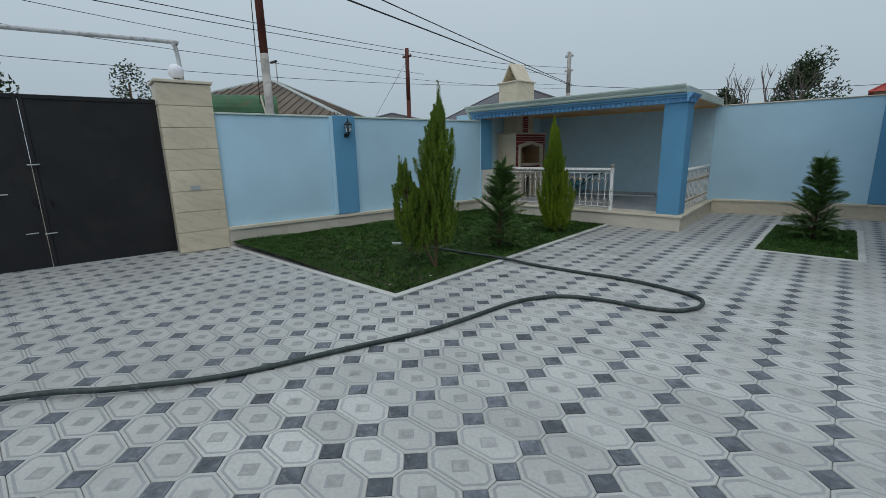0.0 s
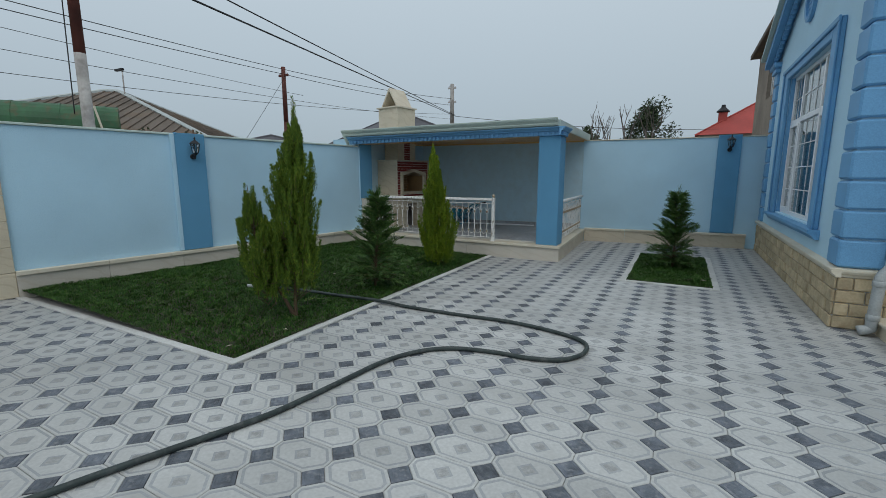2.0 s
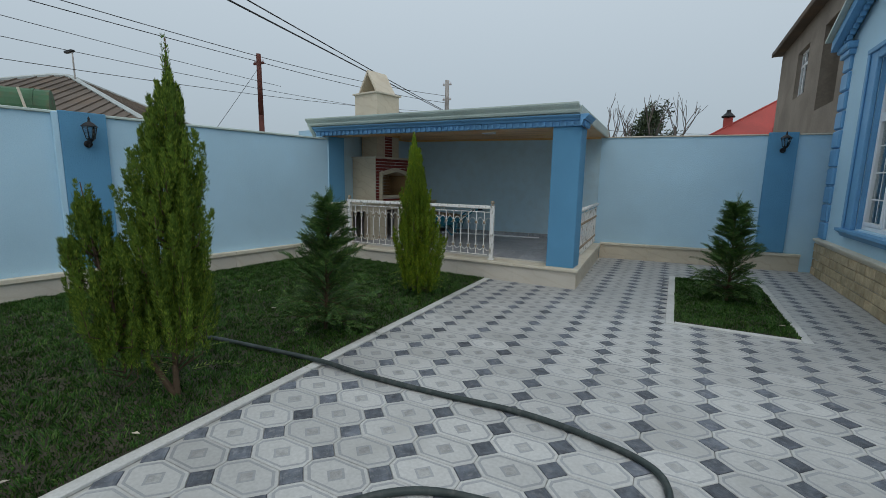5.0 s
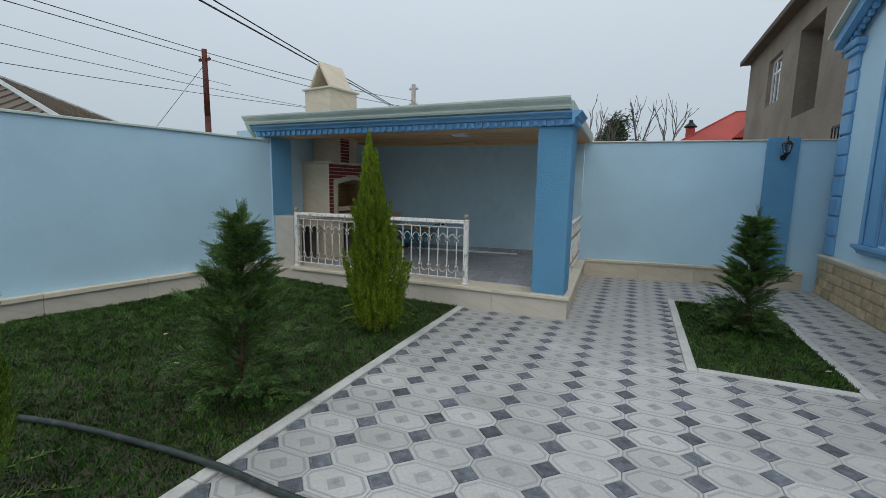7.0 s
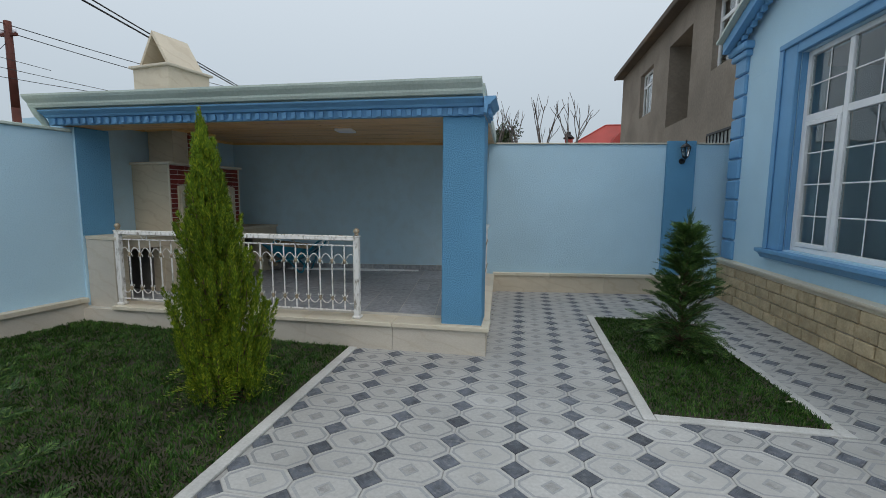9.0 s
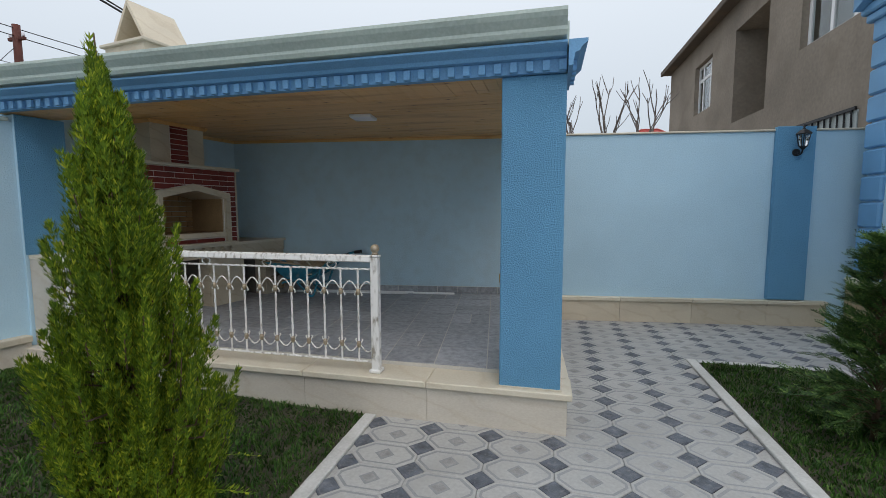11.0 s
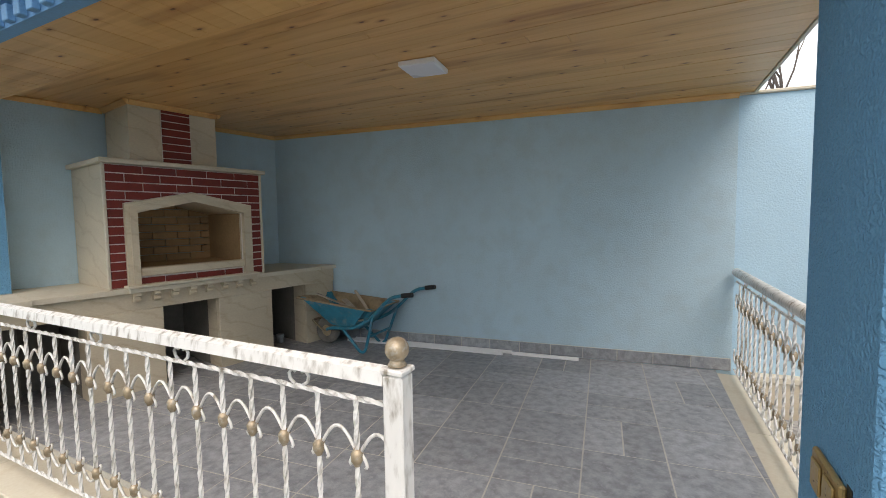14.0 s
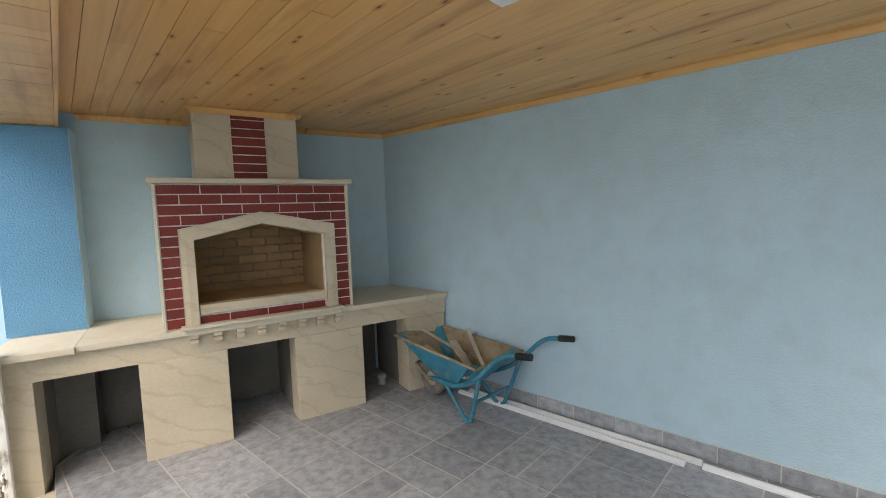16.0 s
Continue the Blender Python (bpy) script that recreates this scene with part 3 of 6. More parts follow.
for y in (-0.036, 0.036):
    part("rocker", boxed(-0.018, -0.0125, y - 0.028, y + 0.028, -0.03, 0.03, 0.003), SWITCH, switch)
part("back_box", boxed(-0.0005, 0.0005, -0.1, -0.075, -0.05, 0.05), BLACK_METAL, switch)

# tiled skirting at the back wall
skirt = structure(empty("baseboard_pavilion", B_FRAME, "grey tile skirting along the back wall", "skirting"), "", "")
part("grout", boxed(0.74, 4.34, -0.011, -0.0015, FLOOR_Z + 0.001, FLOOR_Z + 0.097), MORTAR, skirt)
for i in range(13):
    part("skirting_tile", boxed(0.742 + i * 0.277, 1.013 + i * 0.277, -0.014, -0.002, FLOOR_Z + 0.001, FLOOR_Z + 0.095, 0.002), FLOOR_TILE, skirt)

# ---- ceiling and roof ----
bm = bmesh.new()
CEIL = [(-6.95, 9.36), (-2.19, 9.36), (-2.265, 12.14), (-6.67, 11.64), (-7.02, 9.45)]
rng = random.Random(3)
y = 9.36
while y < 12.14:
    x = -7.1
    cut = rng.uniform(-5.5, -3.0)
    for a, b in ((-7.1, cut - 0.0015), (cut + 0.0015, -2.1)):
        poly = clip_to([(a, y), (b, y), (b, y + 0.0858), (a, y + 0.0858)], CEIL)
        if len(poly) > 2 and area(poly) > 1e-4:
            prism(bm, poly, 2.466 + rng.uniform(0, 0.002), 2.48)
    y += 0.088
for i in range(56):
    x = -7.0 + i * 0.0863
    box(bm, x, x + 0.084, 8.99, 9.357, 2.342 + rng.uniform(0, 0.0015), 2.356)
box(bm, -6.95, -2.30, 9.3585, 9.375, 2.342, 2.4655)
structure(linked("ceiling", bm, PINE), "varnished knotty pine board ceiling", "ceiling")
trim = structure(empty("trim_ceiling", pose(0, 0, 0), "varnished pine cove trim", "trim"), "", "")
t = part("cove_strip", extruded([(0, 2.43), (-0.012, 2.43), (-0.035, 2.455), (-0.035, 2.4655), (0, 2.4655)], 0.02, 4.34), PINE, trim)
t.matrix_basis = B_FRAME @ pose(0, -0.002, 0)
for a, b, lx in ((-2.19, -1.56, 0.002), (-0.89, 0.0, 0.002), (-1.55, -0.90, 0.505)):
    t = part("cove_strip", extruded([(0, 2.43), (0.012, 2.43), (0.035, 2.455), (0.035, 2.4655), (0, 2.4655)], a, b, "y"), PINE, trim)
    t.matrix_basis = L_FRAME @ pose(lx, 0, 0)
for ly, d in ((-1.552, -1), (-0.898, 1)):
    t = part("cove_strip", extruded([(ly, 2.43), (ly + d * 0.012, 2.43), (ly + d * 0.035, 2.455), (ly + d * 0.035, 2.4655), (ly, 2.4655)], 0.04, 0.53), PINE, trim)
    t.matrix_basis = L_FRAME
part("edge_board", boxed(-2.188, -2.172, 9.41, 12.12, 2.458, 2.487), SLAB, trim)
bpy.data.objects[trim.children[-1].name].matrix_basis = Matrix.Translation((-2.19, 9.37, 0)) @ pose(0, 0, 0, 0, 0, 1.5) @ Matrix.Translation((2.19, -9.37, 0))
roof = empty("pavilion_roof", pose(0, 0, 0), "low metal roof with sage gutter and blue dentil cornice", "roof")
tagged(roof, kind="structure")
part("roof_sheet", prismed([(-7.15, 8.86), (-2.17, 8.86), (-2.25, 12.25), (-6.9, 11.8)], 2.49, 2.555), ROOF_METAL, roof)
part("cornice", extruded([(8.99, 2.34), (8.935, 2.34), (8.935, 2.362), (8.925, 2.412), (8.885, 2.418), (8.872, 2.44), (8.83, 2.462), (8.815, 2.472), (8.815, 2.486), (8.99, 2.486)], -7.05, -2.16), BLUE_TRIM, roof, "blue moulded cornice")
prof = [(-2.152, 2.34), (-2.125, 2.34), (-2.125, 2.362), (-2.115, 2.412), (-2.09, 2.418), (-2.08, 2.44), (-2.055, 2.462), (-2.045, 2.472), (-2.045, 2.486), (-2.152, 2.486)]
part("cornice_return", extruded(prof, 8.815, 9.40, "y"), BLUE_TRIM, roof, "blue moulded cornice")
for i in range(49):
    x = -6.98 + i * 0.0995
    part("dentil", boxed(x, x + 0.046, 8.905, 8.934, 2.345, 2.408, 0.003), BLUE_TRIM, roof)
for i in range(4):
    y = 8.95 + i * 0.0995
    part("dentil", boxed(-2.124, -2.098, y, y + 0.046, 2.345, 2.408, 0.003), BLUE_TRIM, roof)
part("gutter", extruded([(8.86, 2.50), (8.79, 2.505), (8.775, 2.53), (8.775, 2.55), (8.735, 2.59), (8.72, 2.615), (8.72, 2.635), (8.735, 2.635), (8.75, 2.61), (8.85, 2.60)], -7.12, -2.165), GUTTER, roof, "pale sage metal gutter")
part("fascia", boxed(-7.1, -2.17, 8.855, 8.87, 2.487, 2.6), GUTTER, roof)
part("side_fascia", prismed([(-2.168, 8.87), (-2.15, 8.87), (-2.235, 12.25), (-2.25, 12.25)], 2.47, 2.61), GUTTER, roof)
part("downpipe", tubed(smooth_path([(-7.08, 8.80, 2.52), (-7.08, 8.84, 2.44), (-7.1, 8.93, 2.36), (-7.12, 8.97, 2.2)], 4), 0.035, 10), GUTTER, roof)

lamp = empty("ceiling_panel_lamp", pose(-4.15, 10.44, 2.466, 0, 0, 6.46), "square white ceiling panel lamp, switched off", "ceiling lamp")
part("frame", boxed(-0.115, 0.115, -0.115, 0.115, -0.03, -0.001, 0.004), WHITE_PVC, lamp)
part("diffuser", boxed(-0.105, 0.105, -0.105, 0.105, -0.033, -0.0305), OPAL, lamp)

# ---- barbecue with counter ----
counter = empty("barbecue_counter", L_FRAME, "cream travertine counter with three open bays under the barbecue", "counter")
part("countertop", boxed(0.002, 0.72, -2.1992, 0.0, 1.05, 1.085, 0.0015), SLAB, counter)
part("countertop_end", prismed([(0.002, 0.003), (0.72, 0.003), (0.72, 0.19), (0.01, 0.001)], 1.05, 1.085), SLAB, counter)
part("countertop_front", boxed(0.246, 0.745, -2.565, -2.2, 1.05, 1.085, 0.0015), SLAB, counter)
part("lintel", boxed(0.655, 0.69, -2.535, 0.18, 0.92, 1.048), TRAVERTINE, counter)
for a, b in ((-2.535, -2.39), (-1.93, -1.46), (-1.04, -0.55), (-0.18, 0.17)):
    part("leg_front", boxed(0.658, 0.693, a, b, 0.26, 0.9185, 0.003), TRAVERTINE, counter)
    if b < 0:
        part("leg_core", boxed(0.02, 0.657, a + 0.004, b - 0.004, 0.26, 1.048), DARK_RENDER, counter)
    for y0, y1 in ((a, a + 0.003), (b - 0.003, b)):
        part("leg_return", boxed(0.50, 0.657, y0, y1, 0.26, 0.9185), TRAVERTINE, counter)
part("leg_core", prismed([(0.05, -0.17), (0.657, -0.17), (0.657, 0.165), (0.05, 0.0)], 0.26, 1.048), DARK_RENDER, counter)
part("end_panel", boxed(0.245, 0.70, -2.56, -2.537, -0.02, 1.048, 0.003), PLINTH, counter)
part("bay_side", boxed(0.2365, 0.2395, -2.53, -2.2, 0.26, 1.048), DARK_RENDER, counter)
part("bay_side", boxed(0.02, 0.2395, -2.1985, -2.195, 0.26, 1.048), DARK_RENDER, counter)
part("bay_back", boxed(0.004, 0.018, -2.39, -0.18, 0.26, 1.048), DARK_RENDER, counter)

bbq = empty("barbecue_hearth", L_FRAME, "brick-faced barbecue hearth with pointed stone arch and chimney", "barbecue")
HX = 0.675
part("side_wall", boxed(0.003, HX, -1.78, -1.60, 1.086, 1.965), TRAVERTINE, bbq)
part("side_wall", boxed(0.003, HX, -0.81, -0.62, 1.086, 1.965), TRAVERTINE, bbq)
part("hearth_base", boxed(0.003, HX, -1.599, -0.811, 1.086, 1.215), TRAVERTINE, bbq)
part("hood", extruded([(-1.599, 1.62), (-1.205, 1.72), (-0.811, 1.62), (-0.811, 1.965), (-1.599, 1.965)], 0.003, HX), TRAVERTINE, bbq)
part("shelf_slab", boxed(0.003, 0.725, -1.815, -0.585, 1.967, 2.0, 0.005), SLAB, bbq)
APEX, SHOULDER, OUT_L, OUT_R, MID = 1.785, 1.69, -1.675, -0.725, -1.205
facing = part("facing", boxed(HX + 0.0005, HX + 0.002, -1.775, -1.6, 1.09, 1.963), JOINT_WHITE, bbq, "white mortar joints")
part("facing", boxed(HX + 0.0005, HX + 0.002, -0.81, -0.625, 1.09, 1.963), JOINT_WHITE, bbq)
part("facing", boxed(HX + 0.0005, HX + 0.002, -1.599, -0.811, 1.09, 1.16), JOINT_WHITE, bbq)
part("facing", extruded([(-1.599, 1.64), (-1.205, 1.74), (-0.811, 1.64), (-0.811, 1.963), (-1.599, 1.963)], HX + 0.0005, HX + 0.002), JOINT_WHITE, bbq)
for y0, y1 in ((-1.792, -1.774), (-0.626, -0.608)):
    part("edge_strip", boxed(HX - 0.01, HX + 0.012, y0, y1, 1.087, 1.966, 0.002), SLAB, bbq)
pitch = 0.0625
for r in range(14):
    z0, z1 = 1.094 + r * pitch, 1.094 + (r + 1) * pitch - 0.008
    z1 = min(z1, 1.958)
    off = 0.0 if r % 2 else 0.115
    cells, y = [], -1.77 - off
    while y < -0.63:
        a, b = max(y, -1.77), min(y + 0.223, -0.632)
        if b - a > 0.02:
            cells.append((a, b))
        y += 0.23
    for a, b in cells:
        rect = [(a, z0), (b, z0), (b, z1), (a, z1)]
        if z0 < 1.15:
            polys = [clip_to(rect, [(-1.77, 0), (OUT_L - 0.004, 0), (OUT_L - 0.004, 3), (-1.77, 3)]), clip_to(rect, [(-1.595, 0), (-0.816, 0), (-0.816, 3), (-1.595, 3)]), clip_to(rect, [(OUT_R + 0.004, 0), (-0.6, 0), (-0.6, 3), (OUT_R + 0.004, 3)])]
        else:
            polys = [clip(clip(rect, (OUT_L - 0.004, 0), (OUT_L - 0.004, 3)), (0, 5), (0, 4)), clip(rect, (OUT_R + 0.004, 3), (OUT_R + 0.004, 0))]
            mid = clip_to(rect, [(OUT_L - 0.004, 0), (MID, 0), (MID, 3), (OUT_L - 0.004, 3)])
            polys.append(clip(mid, (OUT_L, SHOULDER + 0.004), (MID, APEX + 0.004)) if len(mid) > 2 else [])
            mid = clip_to(rect, [(MID, 0), (OUT_R + 0.004, 0), (OUT_R + 0.004, 3), (MID, 3)])
            polys.append(clip(mid, (MID, APEX + 0.004), (OUT_R, SHOULDER + 0.004)) if len(mid) > 2 else [])
            polys[0] = clip(rect, (OUT_L - 0.004, 0), (OUT_L - 0.004, 3))
        for poly in polys:
            if len(poly) > 2 and area(poly) > 2e-4:
                part("brick", extruded(poly, HX + 0.0022, HX + 0.008), BRICK_RED, bbq)
for r in range(8):
    z0 = 2.004 + r * 0.058
    part("brick", boxed(0.5005, 0.508, -1.325, -1.115, z0, min(z0 + 0.05, 2.462)), BRICK_RED, bbq)
part("chimney_breast", boxed(0.04, 0.498, -1.55, -0.90, 2.001, 2.466), TRAVERTINE, bbq)
part("chimney_joints", boxed(0.4985, 0.50, -1.33, -1.11, 2.002, 2.464), JOINT_WHITE, bbq)
arch = [(OUT_L, 1.10), (OUT_L, SHOULDER), (MID, APEX), (OUT_R, SHOULDER), (OUT_R, 1.10), (-0.80, 1.10), (-0.80, 1.625), (MID, 1.712), (-1.60, 1.625), (-1.60, 1.10)]
part("arch_frame", extruded(arch, HX + 0.0025, HX + 0.03), TRAVERTINE, bbq, "carved pointed stone surround")
inner = [(OUT_L + 0.03, 1.10), (OUT_L + 0.03, SHOULDER - 0.02), (MID, APEX - 0.025), (OUT_R - 0.03, SHOULDER - 0.02), (OUT_R - 0.03, 1.10), (-0.80, 1.10), (-0.80, 1.625), (MID, 1.712), (-1.60, 1.625), (-1.60, 1.10)]
part("arch_bead", extruded(inner, HX + 0.0302, HX + 0.042), TRAVERTINE, bbq)
part("sill_rail", boxed(HX - 0.06, HX + 0.028, -1.597, -0.803, 1.162, 1.222, 0.006), TRAVERTINE, bbq)
part("ledge", boxed(HX - 0.1, 0.765, -1.70, -0.70, 1.0855, 1.106, 0.004), SLAB, bbq)
part("ledge_mould", boxed(0.694, 0.745, -1.685, -0.715, 1.05, 1.0848, 0.004), SLAB, bbq)
for i in range(8):
    y = -1.66 + i * 0.1285
    part("corbel", extruded([(0.6935, 1.0495), (0.74, 1.0495), (0.742, 1.03), (0.72, 1.018), (0.732, 1.0), (0.728, 0.985), (0.6935, 0.982)], y, y + 0.045, "y"), TRAVERTINE, bbq)
for r in range(8):
    for c in range(5):
        y0 = -1.59 + c * 0.2 - (0.1 if r % 2 else 0)
        a, b = max(y0, -1.594), min(y0 + 0.194, -0.816)
        if b - a > 0.03:
            part("fire_brick", boxed(0.12, 0.132, a, b, 1.218 + r * 0.064, 1.218 + r * 0.064 + 0.059), FIREBRICK, bbq)
part("fire_lining", boxed(0.132, HX - 0.02, -1.6, -1.594, 1.217, 1.64), FIREBRICK, bbq)
part("fire_lining", boxed(0.132, HX - 0.02, -0.816, -0.811, 1.217, 1.64), FIREBRICK, bbq)
part("fire_floor", boxed(0.132, HX - 0.065, -1.594, -0.816, 1.2155, 1.22), FIREBRICK, bbq)

stack = empty("chimney_stack", L_FRAME, "beige stone chimney stack with gabled slab cap", "chimney")
part("shaft", boxed(-0.15, 0.5, -1.55, -0.9, 2.5, 3.27), BEIGE, stack)
part("cap_slab", boxed(-0.19, 0.54, -1.59, -0.86, 3.272, 3.305, 0.005), SLAB, stack)
for d in (-1, 1):
    c = 0.175
    prof = [(c + d * 0.28, 3.306), (c + d * 0.24, 3.306), (c, 3.70), (c, 3.765)]
    part("gable_slab", extruded(prof, -1.5, -0.95, "y"), BEIGE, stack)


# ---- railings ----
def railing(name, length, m, label, posts, spacing, round_top):
    """A wrought-iron balustrade along local x: twisted bars, arches above, scrolls below, collars where they meet."""
    ob = empty(name, m, label, "railing")
    top, second, low = 0.845, 0.765, 0.075
    if round_top:
        part("handrail", tubed([(0, 0, top - 0.01), (length, 0, top - 0.01)], 0.033, 14), WHITE_GOLD, ob, smooth=True)
    else:
        part("handrail", extruded([(-0.03, top - 0.02), (-0.024, top + 0.015), (0, top + 0.026), (0.024, top + 0.015), (0.03, top - 0.02), (0, top - 0.03)], 0.03, length - 0.03), WHITE_GOLD, ob)
    for z in (second, low):
        n = int(length / 0.02)
        part("twisted_bar", tubed([(length * i / n, 0, z) for i in range(n + 1)], 0.0085, 4, twist=0.5), WHITE_GOLD, ob)
    count = max(2, round(length / spacing))
    step = length / count
    n = 34
    bar = part("baluster", tubed([(0, 0, low + (second - low) * i / n) for i in range(n + 1)], 0.0085, 4, twist=0.55), WHITE_GOLD, ob)
    bar.location = (step, 0, 0)
    bars = [bar]
    collars = [part("collar", lathed([(0.009, z - 0.028), (0.017, z - 0.012), (0.018, z + 0.008), (0.010, z + 0.02)], sides=8), GOLD, bar, "worn gold collar", True) for z in (0.60, 0.205)]
    bm = bmesh.new()
    arc = [(0.008 + (step - 0.016) * i / 10, 0.006, 0.61 + 0.062 * math.sin(math.pi * i / 10)) for i in range(11)]
    tube(bm, arc, 0.0055, 5)
    for s, x in ((1, 0.0), (-1, step)):
        tube(bm, [(x + s * 0.008, 0.006, 0.61), (x + s * 0.024, 0.006, 0.588), (x + s * 0.03, 0.006, 0.573), (x + s * 0.024, 0.006, 0.566)], 0.005, 5)
    scroll = part("scroll", bm, WHITE_GOLD, ob, smooth=True)
    bm = bmesh.new()
    low_arc = [(0.008 + (step - 0.016) * i / 10, 0.006, 0.20 - 0.055 * math.sin(math.pi * i / 10)) for i in range(11)]
    tube(bm, low_arc, 0.0055, 5)
    for s, x in ((1, 0.0), (-1, step)):
        tube(bm, [(x + s * 0.008, 0.006, 0.20), (x + s * 0.022, 0.006, 0.222), (x + s * 0.028, 0.006, 0.235), (x + s * 0.02, 0.006, 0.24)], 0.005, 5)
    low_scroll = part("low_scroll", bm, WHITE_GOLD, ob, smooth=True)
    for k in range(2, count):
        b = new("baluster", bar.data)
        b.parent, b.location = ob, (step * k, 0, 0)
        for collar in collars:
            new("collar", collar.data).parent = b
    for k in range(1, count):
        for shape in (scroll, low_scroll):
            s = new(shape.name.split(".")[0], shape.data)
            s.parent, s.location = ob, (step * k, 0, 0)
    k = 2
    bm = bmesh.new()
    for s in (-1, 1):
        tube(bm, [(s * 0.018, 0, second + 0.008), (s * 0.034, 0, second + 0.018), (s * 0.038, 0, second + 0.036), (s * 0.026, 0, second + 0.05), (s * 0.012, 0, second + 0.044)], 0.0055, 5)
    curl = part("curl", bm, WHITE_GOLD, ob, smooth=True)
    curl.location = (step * 2.5, 0, 0)
    while k + 4 < count:
        k += 4
        c = new("curl", curl.data)
        c.parent, c.location = ob, (step * (k + 0.5), 0, 0)
    for x in posts:
        bm = bmesh.new()
        box(bm, x - 0.03, x + 0.03, -0.03, 0.03, 0.02, 0.855, 0.006)
        post = part("post", bm, WHITE_GOLD, ob)
        part("foot", boxed(x - 0.045, x + 0.045, -0.045, 0.045, 0.0, 0.03, 0.008), WHITE_GOLD, post)
        part("post_cap", boxed(x - 0.034, x + 0.034, -0.034, 0.034, 0.856, 0.872, 0.004), WHITE_GOLD, post)
        prof = [(0.012, 0.872), (0.026, 0.876), (0.02, 0.886), (0.018, 0.89)] + [(0.032 * math.sin(a), 0.918 - 0.032 * math.cos(a)) for a in [0.6 + 2.4 * i / 9 for i in range(10)]]
        part("ball_finial", lathed(prof, (x, 0, 0), 16), GOLD, post, "worn gold ball finial", True)
    return ob


railing("front_railing", 2.885, pose(-6.35, 9.02, 0.298), "white and gold wrought-iron railing on the plinth", (0.0, 2.885), 0.1375, False)
railing("side_railing", 2.70, pose(-2.235, 9.38, 0.275, 0, 0, 92.2), "white wrought-iron side railing with round handrail", (), 0.128, True)


# ---- wheelbarrow ----
def wheelbarrow(m):
    ob = empty("wheelbarrow", m, "scuffed turquoise wheelbarrow with dried mud and scrap", "wheelbarrow")
    bm = bmesh.new()
    low = [(0.02, -0.13, 0.25), (0.42, -0.16, 0.22), (0.42, 0.16, 0.22), (0.02, 0.13, 0.25)]
    high = [(-0.26, -0.24, 0.52), (0.66, -0.27, 0.45), (0.66, 0.27, 0.45), (-0.26, 0.24, 0.52)]
    a, b = [bm.verts.new(p) for p in low], [bm.verts.new(p) for p in high]
    c = [bm.verts.new((x * 0.97 + 0.005, y * 0.95, z + 0.003)) for x, y, z in high]
    d = [bm.verts.new((x * 0.97 + 0.005, y * 0.95, z + 0.012)) for x, y, z in low]
    bm.faces.new(a[::-1])
    for i in range(4):
        j = (i + 1) % 4
        bm.faces.new((a[i], a[j], b[j], b[i])), bm.faces.new((b[i], b[j], c[j], c[i]))
        bm.faces.new((d[j], d[i], c[i], c[j])).material_index = 1
    bm.faces.new(d).material_index = 1
    bmesh.ops.bevel(bm, geom=[e for e in bm.edges if abs(e.verts[0].co.z - e.verts[1].co.z) > 0.1], offset=0.05, segments=3, affect="EDGES")
    tray = part("tray", bm, [BARROW_BLUE, BARROW_MUD], ob, "turquoise tray caked with mud inside")
    part("rim", tubed([high[0], high[1], high[2], high[3], high[0]], 0.011, 8), BARROW_MUD, tray)
    for s in (-1, 1):
        part("handle_tube", tubed(smooth_path([(-0.02, s * 0.07, 0.17), (0.12, s * 0.13, 0.21), (0.40, s * 0.2, 0.25), (0.62, s * 0.235, 0.36), (0.84, s * 0.25, 0.56), (0.97, s * 0.25, 0.61), (1.09, s * 0.25, 0.625)], 5), 0.017, 10), BARROW_BLUE, ob, smooth=True)
        part("grip", tubed([(0.99, s * 0.25, 0.613), (1.10, s * 0.25, 0.627)], 0.023, 10), BLACK_GRIP, ob, "black rubber grip")
        part("leg", tubed(smooth_path([(0.24, s * 0.165, 0.235), (0.40, s * 0.18, 0.08), (0.47, s * 0.185, 0.015), (0.53, s * 0.19, 0.03), (0.58, s * 0.205, 0.16), (0.66, s * 0.235, 0.39)], 5), 0.015, 8), BARROW_BLUE, ob, smooth=True)
    part("cross_bar", tubed([(0.575, -0.2, 0.17), (0.575, 0.2, 0.17)], 0.013, 8), BARROW_BLUE, ob)
    part("axle_brace", tubed(smooth_path([(-0.2, -0.07, 0.25), (-0.22, 0.0, 0.25), (-0.2, 0.07, 0.25)], 4), 0.013, 8), BARROW_MUD, ob)
    for s in (-1, 1):
        part("fork", tubed([(0.05, s * 0.065, 0.19), (-0.06, s * 0.06, 0.14), (-0.2, s * 0.07, 0.25)], 0.012, 8), BARROW_MUD, ob)
    bm = bmesh.new()
    lathe(bm, [(0.075, -0.028), (0.12, -0.035), (0.14, -0.018), (0.143, 0), (0.14, 0.018), (0.12, 0.035), (0.075, 0.028)], sides=24)
    bm.transform(pose(-0.06, 0, 0.143, 90))
    wheel = part("wheel", bm, RUBBER, ob, "dusty solid wheel", True)
    bm = bmesh.new()
    lathe(bm, [(0.02, -0.045), (0.074, -0.022), (0.074, 0.022), (0.02, 0.045)], sides=16)
    bm.transform(pose(-0.06, 0, 0.143, 90))
    part("hub", bm, BARROW_MUD, wheel)
    return ob


